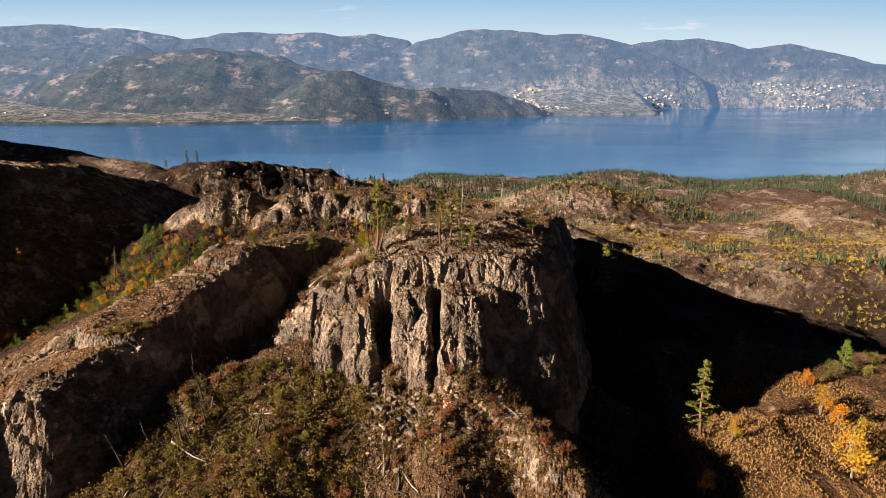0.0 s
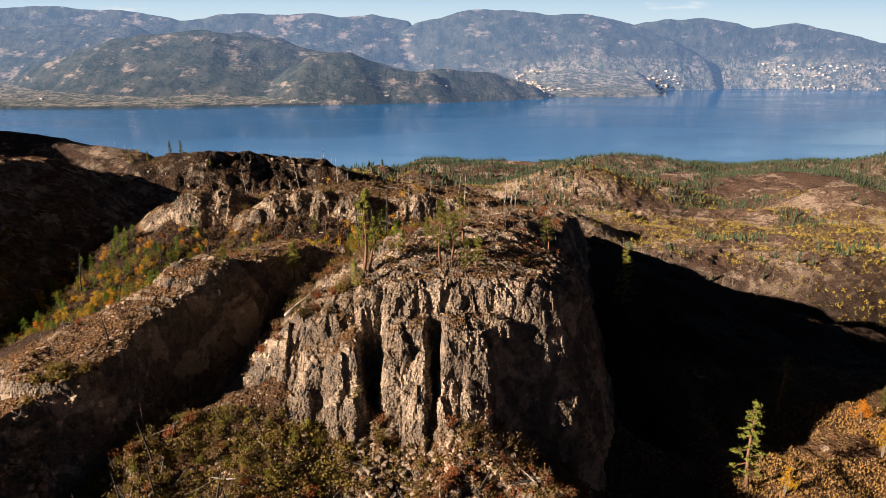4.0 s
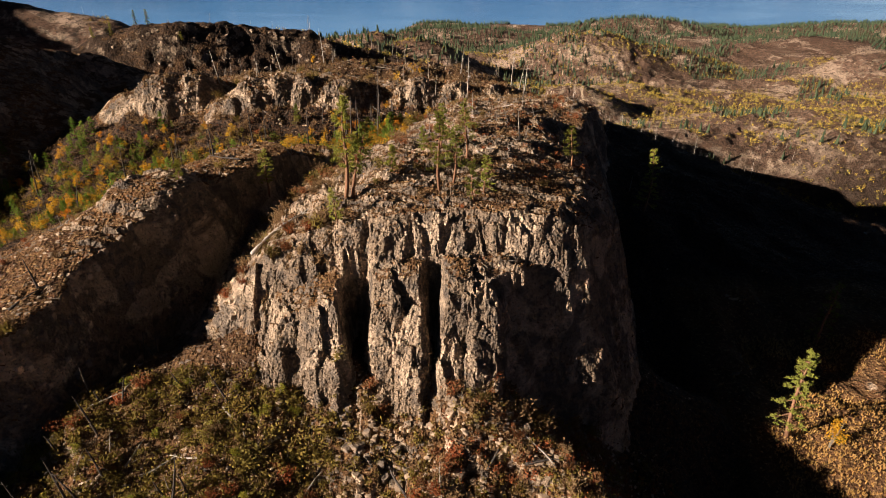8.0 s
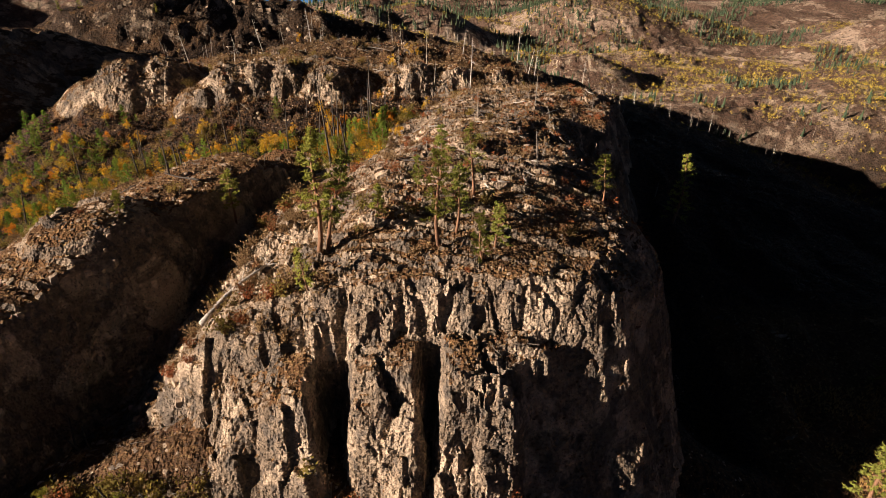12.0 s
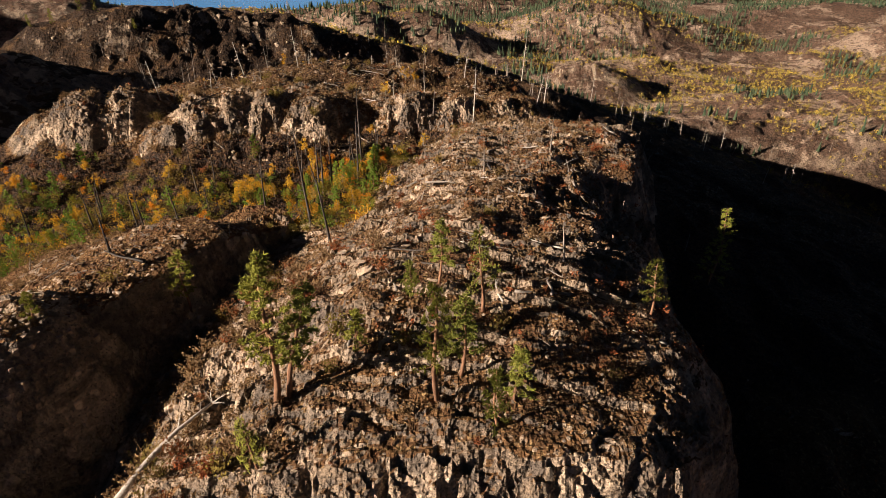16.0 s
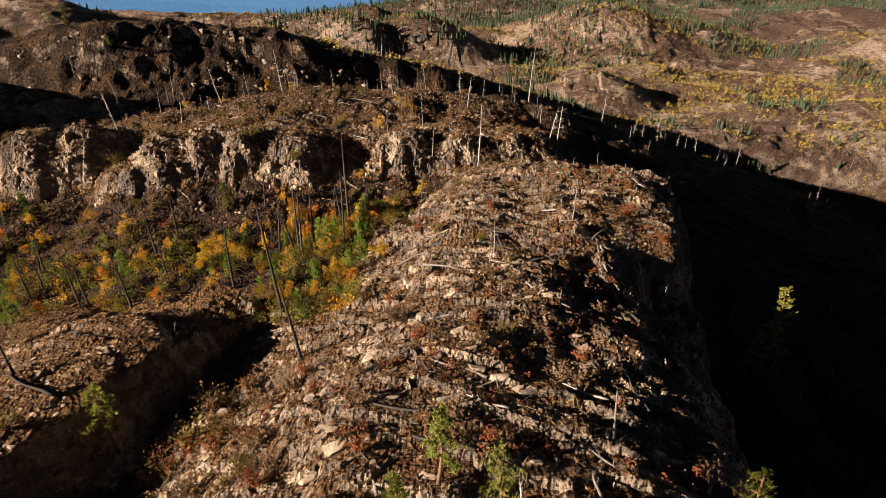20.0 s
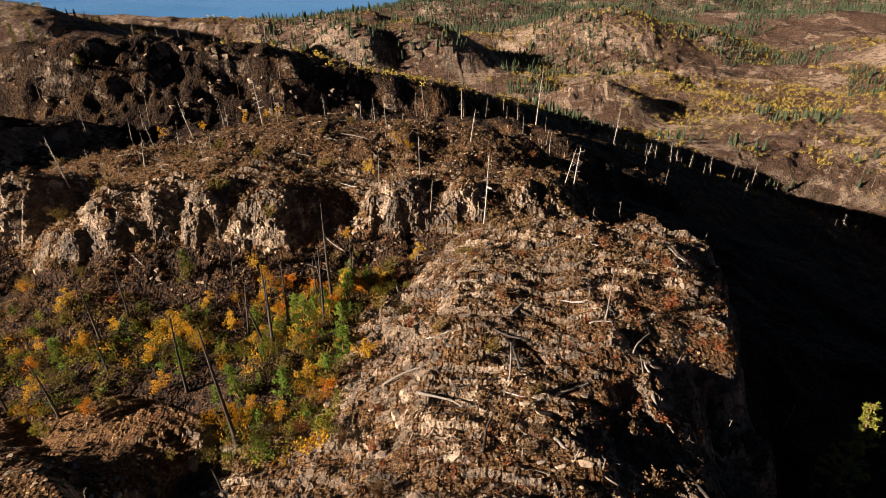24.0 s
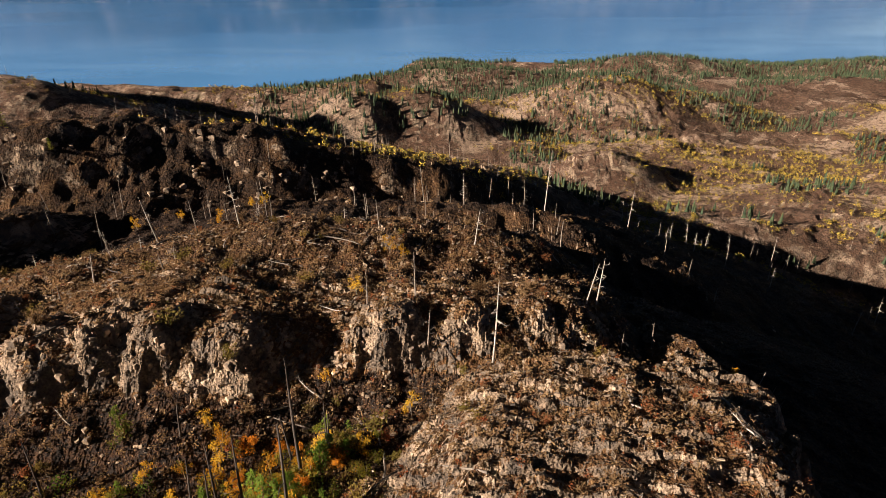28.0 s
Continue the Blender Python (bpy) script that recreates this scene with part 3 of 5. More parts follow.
XS = graded([(-2600, 160), (-900, 24), (-420, 6), (-220, 2.2), (-110, 0.62), (-45, 0.40), (-32, 0.31), (28, 0.31), (36, 0.38), (50, 0.6), (110, 1.3), (240, 4), (520, 9), (1000, 30), (2600, 160)])
YS = graded([(-400, 60), (0, 10), (80, 1.2), (97, 0.5), (107, 0.28), (131, 0.28), (142, 0.38), (200, 0.48), (262, 0.6), (310, 1.3), (420, 2.2), (700, 5), (1000, 8), (1600, 14), (1800, 60), (2900, 200)])
GX, GY = np.meshgrid(XS, YS)
GZ, BARE = height(GX, GY)
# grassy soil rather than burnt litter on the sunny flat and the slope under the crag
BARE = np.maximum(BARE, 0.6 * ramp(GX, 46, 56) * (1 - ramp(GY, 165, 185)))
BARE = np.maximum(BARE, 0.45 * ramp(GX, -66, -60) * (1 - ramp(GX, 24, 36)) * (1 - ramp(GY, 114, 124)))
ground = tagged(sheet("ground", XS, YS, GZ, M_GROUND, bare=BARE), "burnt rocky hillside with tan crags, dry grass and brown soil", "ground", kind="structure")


def ground_z(x, y):
    """Height of the built ground sheet at a place."""
    i = int(np.clip(np.searchsorted(XS, x) - 1, 0, len(XS) - 2))
    j = int(np.clip(np.searchsorted(YS, y) - 1, 0, len(YS) - 2))
    u, v = (x - XS[i]) / (XS[i + 1] - XS[i]), (y - YS[j]) / (YS[j + 1] - YS[j])
    return float((GZ[j, i] * (1 - u) + GZ[j, i + 1] * u) * (1 - v) + (GZ[j + 1, i] * (1 - u) + GZ[j + 1, i + 1] * u) * v)


# ------------------------------------------------------------------ lake and the land across it
LAKE = 10.0


def far_land(x, y):
    shore = np.interp(x, (-4200, -2017, -1356, -668, 45, 430, 640, 700, 1000, 1390, 1410, 1700, 2210, 3142, 4200),
                      (2900, 3071, 3129, 3320, 3606, 3820, 3990, 3960, 4010, 4110, 4400, 4760, 4866, 4950, 4960)) + 22 * fbm(x, y, 160, 3, 201)
    t = (y - shore) / np.maximum(4990 - shore, 60)
    z = LAKE - 14 + 26 * ramp(y - shore, -30, 40) + 175 * np.clip(t, 0, 1.4) ** 1.15 * np.where(x > 600, 1.0, 0.75)
    z = z + 16 * fbm(x, y, 420, 4, 203) * ramp(y - shore, 10, 240)
    w = 0.0
    for ends, k in (
            ([(-3444, 4700, 362), (-3105, 4700, 430), (-2696, 4700, 456), (-2214, 4700, 429), (-1900, 4650, 330)], 0.7),
            ([(-3900, 5000, 470), (-3363, 5010, 576), (-2848, 5010, 588), (-2426, 5000, 551), (-2048, 5000, 497), (-1754, 5000, 426)], 1.3),
            ([(-1963, 5000, 482), (-1659, 5000, 524), (-1357, 5000, 547), (-929, 5000, 550), (-631, 5000, 492), (-374, 4980, 412), (-180, 4960, 322)], 1.3),
            ([(-900, 5110, 505), (-556, 5110, 546), (-294, 5110, 490)], 1.6),
            ([(-374, 5000, 403), (-202, 5000, 478), (182, 4980, 552), (494, 4950, 564), (809, 4950, 546), (1146, 4940, 525), (1404, 4940, 463), (1692, 4930, 364), (1939, 4930, 245)], 1.8),
            ([(1448, 5095, 485), (1706, 5095, 516), (1964, 5095, 530), (2230, 5095, 491), (2459, 5095, 414), (2668, 5080, 311)], 3.0),
            ([(2390, 5120, 452), (2693, 5120, 484), (2919, 5120, 448), (3240, 5120, 378), (3609, 5120, 309)], 3.0),
            ([(2470, 5000, 206), (2631, 5000, 268), (2795, 5000, 300), (3181, 5000, 295), (3353, 5000, 246), (3583, 5000, 215)], 2.6),
            ([(-2594, 3950, 122), (-2259, 3950, 258), (-1971, 3950, 349), (-1556, 3950, 398), (-1217, 3950, 375), (-912, 3950, 334), (-641, 3950, 281), (-333, 3950, 197), (-160, 3950, 141)], 0.8),
            ([(-1474, 4200, 392), (-1256, 4200, 400), (-1042, 4200, 360)], 0.5),
            ([(-965, 3700, 123), (-863, 3700, 193), (-729, 3700, 281), (-536, 3700, 276), (-344, 3700, 197), (-85, 3700, 167)], 0.85),
            ([(-484, 3720, 66), (-292, 3790, 144), (12, 3820, 189), (287, 3900, 163), (501, 3950, 95), (649, 4000, 30)], 0.75)):
        h = spine(x, y, ends, 25, k, k, w, 210)[0]
        h = h + 24 * fbm(x, y, 380, 4, 221, 0.45) * ramp(h, 60, 300)
        z = smax(h, z, 16)
    ridges = np.abs(fbm(x, y, 520, 3, 230))
    return z - 46 * (0.35 - ridges) * ramp(z, 90, 300) * (1 - 0.6 * ramp(y, 4850, 5000)) + 9 * fbm(x, y, 130, 3, 231) * ramp(z, 40, 120)


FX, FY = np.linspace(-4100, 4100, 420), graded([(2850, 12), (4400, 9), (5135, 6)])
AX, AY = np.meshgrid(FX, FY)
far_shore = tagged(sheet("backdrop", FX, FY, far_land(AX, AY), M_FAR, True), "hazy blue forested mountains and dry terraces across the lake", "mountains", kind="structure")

bm = bmesh.new()
bmesh.ops.create_grid(bm, x_segments=8, y_segments=8, size=1)
for v in bm.verts:
    v.co = Vector((v.co.x * 4600, 3200 + v.co.y * 1930, LAKE))
me = bpy.data.meshes.new("water")
bm.to_mesh(me)
bm.free()
me.materials.append(M_WATER)
water = tagged(new("water", me), "calm deep blue lake with faint wind streaks", "lake", kind="structure")

# the pale low sky over the mountains, beyond everything
me = bpy.data.meshes.new("backdrop_sky")
cols, rows_ = 24, 8
me.from_pydata([(-5200 + 10400 * i / cols, 5138, 200 + 900 * j / rows_) for j in range(rows_ + 1) for i in range(cols + 1)], [],
               [(j * (cols + 1) + i, j * (cols + 1) + i + 1, (j + 1) * (cols + 1) + i + 1, (j + 1) * (cols + 1) + i) for j in range(rows_) for i in range(cols)])
me.materials.append(M_SKYLOW)
tagged(new("backdrop_sky", me), "pale clear sky with thin cloud above the mountains", "sky", kind="structure")


# ------------------------------------------------------------------ makers of things
rng = random.Random(7)


class Shape:
    """Vertices and faces gathered for one mesh."""

    def __init__(self):
        self.v, self.f = [], []

    def tube(self, points, radii, sides=6, cap=True):
        base = len(self.v)
        for i, (p, r) in enumerate(zip(points, radii)):
            a = points[max(i - 1, 0)]
            b = points[min(i + 1, len(points) - 1)]
            ax = (Vector(b) - Vector(a)).normalized()
            u = ax.orthogonal().normalized()
            w = ax.cross(u)
            for s in range(sides):
                t = 2 * math.pi * s / sides
                self.v.append(Vector(p) + (u * math.cos(t) + w * math.sin(t)) * r * (1 + 0.12 * math.sin(3 * t + i)))
        for i in range(len(points) - 1):
            for s in range(sides):
                o, n = base + i * sides + s, base + i * sides + (s + 1) % sides
                self.f.append((o, n, n + sides, o + sides))
        if cap:
            self.f.append(tuple(base + s for s in reversed(range(sides))))
            self.f.append(tuple(base + (len(points) - 1) * sides + s for s in range(sides)))
        return self

    def leaf(self, c, size, r):
        d = Vector((r.gauss(0, 1), r.gauss(0, 1), r.gauss(0, 0.8))).normalized() * size
        e = d.orthogonal().normalized() * size * 0.55
        k = len(self.v)
        c = Vector(c)
        self.v += [c - d * 0.5, c + e * 0.5, c + d * 0.5, c - e * 0.5]
        self.f.append((k, k + 1, k + 2, k + 3))

    def tuft(self, c, size, r, n=6, rise=0.4):
        c = Vector(c)
        for _ in range(n):
            d = Vector((r.gauss(0, 1), r.gauss(0, 1), r.gauss(rise, 0.6))).normalized() * size * r.uniform(0.6, 1.1)
            e = d.orthogonal().normalized() * size * 0.16
            k = len(self.v)
            self.v += [c - e, c + d, c + e]
            self.f.append((k, k + 1, k + 2))

    def mesh(self, name, mat, smooth=False):
        me = bpy.data.meshes.new(name)
        me.from_pydata([tuple(v) for v in self.v], [], self.f)
        me.polygons.foreach_set("use_smooth", [smooth] * len(me.polygons))
        me.materials.append(mat)
        me.update()
        return me


def part(name, shape, mat, parent, label="", smooth=False):
    ob = new(name, shape.mesh(name, mat, smooth))
    ob.parent = parent
    if label:
        tagged(ob, label)
    return ob


def make_snag(h, r, branches, mat, label, group, seed, broken=True):
    """A dead burnt tree: a tapering bare trunk with a split top, and dead branches."""
    q = random.Random(seed)
    root = tagged(new("dead_tree"), label, "dead tree", group)
    pts, rad = [], []
    bx, by = q.uniform(-0.3, 0.3), q.uniform(-0.3, 0.3)
    for i in range(9):
        t = i / 8
        pts.append((bx * t * t * h * 0.12, by * t * t * h * 0.12, -0.4 + t * (h + 0.4)))
        rad.append(r * (1.25 if i == 0 else 1) * (1 - 0.78 * t) + 0.015)
    trunk = Shape().tube(pts, rad, 7)
    if broken:
        tip = Vector(pts[-1])
        trunk.tube([tip, tip + Vector((r * 0.3, 0, 0.5))], [rad[-1] * 0.8, 0.01], 4)
    part("trunk", trunk, mat, root, smooth=True)
    for b in range(branches):
        t = q.uniform(0.30, 0.97)
        k = min(int(t * 8), 7)
        o = Vector(pts[k]).lerp(Vector(pts[k + 1]), t * 8 - k)
        a = q.uniform(0, 6.28)
        n = (0.6 + 0.16 * h * (1.1 - t)) * q.uniform(0.5, 1.2)
        s = Shape()
        mid = o + Vector((math.cos(a), math.sin(a), q.uniform(-0.3, 0.25))) * n * 0.55
        end = o + Vector((math.cos(a + q.uniform(-.4, .4)), math.sin(a + q.uniform(-.4, .4)), q.uniform(-0.5, 0.35))) * n
        s.tube([o, mid, end], [0.05 + r * 0.12, 0.035 + r * 0.06, 0.012], 4, False)
        for _ in range(3):
            w = mid.lerp(end, q.uniform(0, 0.9))
            s.tube([w, w + Vector((q.uniform(-1, 1), q.uniform(-1, 1), q.uniform(-0.5, 0.6))) * n * 0.32], [0.028, 0.008], 3, False)
        part("branch", s, mat, root)
    return root


def make_pine(h, label, seed, mat, group="", young=False, bare=0.35, spread=0.2):
    """A live pine: trunk, limbs and a gappy crown of needle tufts."""
    q = random.Random(seed)
    root = tagged(new("pine_tree" if not young else "young_pine"), label, "pine tree", group)
    pts = [(0.02 * h * math.sin(i * 0.9 + seed), 0.02 * h * math.cos(i * 0.7 + seed), -0.4 + (h + 0.4) * i / 7) for i in range(8)]
    rad = [0.021 * h * (1 - 0.9 * i / 7) + 0.02 for i in range(8)]
    part("trunk", Shape().tube(pts, rad, 8), M_PINEBARK, root, smooth=True)
    crown = Shape()
    n = int(20 + 1.5 * h) if not young else 22
    for b in range(n):
        t = bare + (1 - bare) * (b + q.random()) / n
        k = min(int(t * 7), 6)
        o = Vector(pts[k]).lerp(Vector(pts[k + 1]), t * 7 - k)
        a = b * 2.4 + q.uniform(-0.6, 0.6)
        s01 = (1 - t) / (1 - bare)
        shape = min(s01 ** 0.75 + 0.1, 1.15 - 0.5 * s01 * (bare > 0.25))
        n_len = h * spread * shape * q.uniform(0.4, 1.35) + 0.15
        dirn = Vector((math.cos(a), math.sin(a), q.uniform(-0.25, 0.35)))
        end = o + dirn * n_len
        if b % 2 == 0:
            part("branch", Shape().tube([o, o.lerp(end, 0.6) + Vector((0, 0, -0.03 * n_len)), end], [0.006 * h + 0.02, 0.004 * h, 0.012], 4, False), M_PINEBARK, root)
        for _ in range(13 if not young else 14):
            u = q.uniform(0.25, 1.08) if young else q.uniform(0.5, 1.08)
            c = o.lerp(end, u) + Vector((q.gauss(0, 1), q.gauss(0, 1), q.gauss(0.15, 0.7))) * ((0.028 if young else 0.02) * h * spread * 2.2 * (0.6 + 0.5 * u) + 0.09)
            crown.tuft(c, (0.013 * h + 0.21) * q.uniform(0.7, 1.25), q, 7)
    part("crown", crown, mat, root)
    return root


def make_leafy(name, category, h, w, label, seed, mat, bark, group, leaves=560, size=0.24, stems=2, low=0.15):
    """A small broad-leaved tree or bush: stems and an uneven crown of separate leaves in clumps."""
    q = random.Random(seed)
    root = tagged(new(name), label, category, group)
    tops = []
    for s in range(stems):
        a = q.uniform(0, 6.28)
        d = w * q.uniform(0.05, 0.32)
        top = Vector((math.cos(a) * d, math.sin(a) * d, h * q.uniform(0.6, 0.92)))
        mid = Vector((top.x * 0.35, top.y * 0.35, h * 0.4))
        part("stem", Shape().tube([(q.uniform(-.1, .1), q.uniform(-.1, .1), -0.3), mid, top], [0.016 * h + 0.025, 0.012 * h + 0.015, 0.012], 5, False), bark, root)
        tops.append(top)
    clumps = []
    for c in range(9):
        t = tops[c % stems]
        f = q.uniform(low, 1.0)
        clumps.append((Vector((t.x * f, t.y * f, h * (low + (1 - low) * f * q.uniform(0.55, 1.0)))) + Vector((q.gauss(0, w * 0.17), q.gauss(0, w * 0.17), 0)), w * q.uniform(0.16, 0.30)))
    crown = Shape()
    for i in range(leaves):
        c, r = clumps[i % 9]
        d = Vector((q.gauss(0, 1), q.gauss(0, 1), q.gauss(0, 0.9)))
        d = d.normalized() * r * q.uniform(0.35, 1.05)
        z = c + d
        z.z = max(z.z, 0.05)
        crown.leaf(z, size * q.uniform(0.7, 1.4), q)
    part("crown", crown, mat, root)
    return root


def make_brush(h, label, seed, mat, group):
    """A low, half-bare shrub: a fan of thin twigs with few leaves."""
    q = random.Random(seed)
    root = tagged(new("dry_shrub"), label, "shrub", group)
    twigs, leaves = Shape(), Shape()
    for _ in range(26):
        a, s = q.uniform(0, 6.28), q.uniform(0.1, 0.75)
        e = Vector((math.cos(a) * s * h, math.sin(a) * s * h, h * q.uniform(0.5, 1.05)))
        twigs.tube([(0, 0, -0.1), e * 0.5 + Vector((0, 0, 0.08 * h)), e], [0.022, 0.018, 0.008], 3, False)
        for _ in range(7):
            leaves.leaf(e * q.uniform(0.45, 1.05) + Vector((q.gauss(0, .1), q.gauss(0, .1), q.gauss(0, .08))) * h, 0.13 * h + 0.05, q)
    part("stem", twigs, M_TAN, root)
    part("foliage", leaves, mat, root)
    return root


def make_log(length, r, mat, label, seed, branches=3, group="fallen logs"):
    q = random.Random(seed)
    root = tagged(new("fallen_log"), label, "log", group)
    pts = [(length * (i / 6 - 0.5), 0.04 * length * math.sin(i * 0.8 + seed), r * 0.5 + 0.03 * math.sin(i * 2 + seed)) for i in range(7)]
    part("trunk", Shape().tube(pts, [r * (1.15 - 0.11 * i) for i in range(7)], 7), mat, root, smooth=True)
    for b in range(branches):
        o = Vector(pts[q.randint(3, 6)])
        s = Shape()
        e = o + Vector((q.uniform(0.2, 1.0), q.choice((-1, 1)) * q.uniform(0.4, 1.1), q.uniform(0.1, 0.9))) * length * 0.12
        s.tube([o, o.lerp(e, 0.5) + Vector((0, 0, 0.1)), e], [r * 0.3 + 0.01, r * 0.2, 0.01], 4, False)
        part("branch", s, mat, root)
    return root


def rock_shape(q, rx, ry, rz, n=2):
    """An angular block: a faceted ball cut by random planes."""
    bm = bmesh.new()
    bmesh.ops.create_icosphere(bm, subdivisions=n, radius=1)
    cuts = [((Vector(a) + Vector((q.gauss(0, 1), q.gauss(0, 1), q.gauss(0, 1))) * 0.16).normalized(), q.uniform(0.42, 0.66))
            for a in ((1, 0, 0), (-1, 0, 0), (0, 1, 0), (0, -1, 0), (0, 0, 1), (0, 0, -1))]
    cuts += [(Vector((q.gauss(0, 1), q.gauss(0, 1), q.gauss(0, 1))).normalized(), q.uniform(0.6, 0.85)) for _ in range(5)]
    s = Shape()
    for v in bm.verts:
        p = v.co.copy()
        for d, k in cuts:
            over = p.dot(d) - k
            if over > 0:
                p -= d * over
        p *= 1 + 0.03 * noise.noise(p * 3 + Vector((rx, ry, rz)))
        s.v.append(Vector((p.x * rx, p.y * ry, p.z * rz)))
    s.f = [tuple(v.index for v in f.verts) for f in bm.faces]
    bm.free()
    return s


def at(x, y, turn=None, lean=0.0, scale=1.0, sink=0.05):
    """A pose on the ground, turned about the upright and leaning towards +x by some degrees."""
    a = rng.uniform(0, 360) if turn is None else turn
    m = Matrix.Translation((x, y, ground_z(x, y) - sink)) @ Matrix.Rotation(radians(lean), 4, "Y") @ Matrix.Rotation(radians(a), 4, "Z")
    return m @ Matrix.Diagonal((scale, scale, scale, 1))


def slope_at(x, y):
    return math.hypot(ground_z(x + 1, y) - ground_z(x - 1, y), ground_z(x, y + 1) - ground_z(x, y - 1)) / 2


def lie(x0, y0, x1, y1, lift0=0.0, lift1=0.0):
    """A pose and length for something that lies on the ground from one place to another."""
    a, b = Vector((x0, y0, ground_z(x0, y0) + lift0)), Vector((x1, y1, ground_z(x1, y1) + lift1))
    d = b - a
    rot = d.to_track_quat("X", "Z").to_matrix().to_4x4()
    return Matrix.Translation((a + b) / 2) @ rot, d.length


def put(model, m):
    return copy_thing(model, m)


def scatter(n, where, tries=40):
    """n places drawn from where(), which gives a place or None."""
    out = []
    for _ in range(n * tries):
        p = where()
        if p:
            out.append(p)
            if len(out) >= n:
                break
    return out


def joined(name, base, places, mat, label, category):
    """Many small alike pieces as one mesh: base is a list of Shapes, places are (x, y, z, turn, sx, sz)."""
    vs, fs, k = [], [], 0
    rows = [(np.array([tuple(v) for v in s.v]), s.f) for s in base]
    loops, starts, total = [], [], 0
    for i, (x, y, z, a, sx, sz) in enumerate(places):
        v, f = rows[i % len(rows)]
        c, s = math.cos(a), math.sin(a)
        w = np.stack([x + sx * (v[:, 0] * c - v[:, 1] * s), y + sx * (v[:, 0] * s + v[:, 1] * c), z + sz * v[:, 2]], 1)
        vs.append(w)
        for g in f:
            starts.append(total)
            total += len(g)
            loops.extend(k + j for j in g)
        k += len(v)
    me = bpy.data.meshes.new(name)
    co = np.concatenate(vs)
    me.vertices.add(len(co))
    me.vertices.foreach_set("co", co.ravel())
    me.loops.add(total)
    me.loops.foreach_set("vertex_index", loops)
    me.polygons.add(len(starts))
    me.polygons.foreach_set("loop_start", starts)
    me.polygons.foreach_set("use_smooth", [False] * len(starts))
    me.update(calc_edges=True)
    me.materials.append(mat)
    return tagged(new(name, me), label, category, kind="stuff")


# ------------------------------------------------------------------ live pines
PINE_LABEL = "live green ponderosa pine with a gappy crown on the crag"
for i, (x, y, h, lean) in enumerate([(-15.2, 135.4, 15.7, 4), (-14.4, 136.6, 13.0, 14), (3.8, 144.7, 9.6, -3), (-0.4, 149.6, 7.6, 1), (-0.6, 134.1, 12.4, -1),
                                     (-3.4, 146.7, 4.6, 0), (-8.2, 139.9, 4.5, 2), (21.7, 146.9, 7.0, -4), (6.2, 134.4, 6.0, 2), (4.4, 131.5, 6.4, -4),
                                     (1.6, 136.6, 9.0, 2), (-36.5, 166.0, 10.0, 2), (-48.4, 152.7, 4.0, 8), (-15.4, 129.3, 5.6, -9), (59.0, 125.4, 18.4, -2)]):
    lab = "tall live pine standing alone at the foot of the crag" if h > 17 else ("small live pine rooted in the burnt rock" if h < 7 else PINE_LABEL)
    pine = make_pine(h, lab, 40 + i, M_NEEDLE, "live pines", bare=0.18 if h > 17 or h < 7 else 0.34, spread=0.135 if h > 10 else 0.2)
    pine.matrix_basis = at(x, y, lean=lean)
for i, (x, y, h) in enumerate([(54.4, 199.7, 18), (79.2, 152.9, 15.0), (-146, 369, 8), (-151, 367, 7), (-162, 363, 6), (-170, 360, 5), (-128, 362, 4)]):
    pine = make_pine(h, "live pine rising out of the shaded hollow" if i < 2 else "small pine on the far ridge crest", 70 + i, M_NEEDLE, "live pines", bare=0.1, spread=0.15)
    pine.matrix_basis = at(x, y)

# ------------------------------------------------------------------ dead trees
SNAG = "charred dead pine trunk standing bare in the burn"
char = [make_snag(10, 0.21, b, M_CHAR, SNAG, "dead trees", 100 + b) for b in (2, 4, 6)]
grey = [make_snag(10, 0.16, b, M_GREYWOOD, "grey weathered dead pine with stub branches", "dead trees", 120 + b) for b in (2, 4, 7)]
pole = [make_snag(5, 0.13, b, M_GREYWOOD, "short broken grey snag on bare rock", "dead trees", 140 + b) for b in (1, 4)]
white = [make_snag(8, 0.14, b, M_WHITEWOOD, "bleached silver dead tree with bare branches", "dead trees", 160 + b) for b in (7, 9)]
used = set()


def stand(models, i, x, y, h, lean, tall):
    m = models[i % len(models)]
    k = h / tall
    pose_m = at(x, y, lean=lean) @ Matrix.Diagonal((0.6 + 0.4 * k, 0.6 + 0.4 * k, k, 1))
    if m.name not in used:
        used.add(m.name)
        m.matrix_basis = pose_m
        return m
    return put(m, pose_m)


# the slope behind the crag and the shaded valley side
for i, (x, y, h, lean) in enumerate([(7.3, 246.3, 14.0, 3), (41.6, 322, 7, -4), (28.6, 269, 5.7, 2), (-47.2, 297, 14.3, -3), (-62.6, 289, 5.7, -12),
                                     (6, 362, 12, -1), (34, 366, 12, 2), (103.5, 427, 10, -3), (113.6, 432, 7.4, -4), (133, 454, 11.5, 2), (140.5, 444, 6.2, -5)]):
    stand(white, i, x, y, h, lean, 8)
for i, (x, y, h, lean) in enumerate([(164, 466, 13, 3), (193, 468, 10, -5), (217, 479, 12, 4), (-5.3, 261, 6.7, -1), (-13.8, 261, 6.3, 3), (-2.9, 250, 6, 3), (49.6, 247, 4.2, 9),
                                     (51, 246, 4.8, 18), (53.3, 247, 3.6, 20), (38.2, 263, 4.6, -3), (31.1, 258.6, 3.5, 1), (40.7, 248.4, 4.1, -1), (13.5, 154, 4.2, -6),
                                     (6.8, 192.7, 5.1, 1), (20.1, 205.4, 5.8, 2), (31, 191.5, 3.6, 4), (53, 211, 4.6, 5)]):
    stand(grey, i, x, y, h, lean, 10)
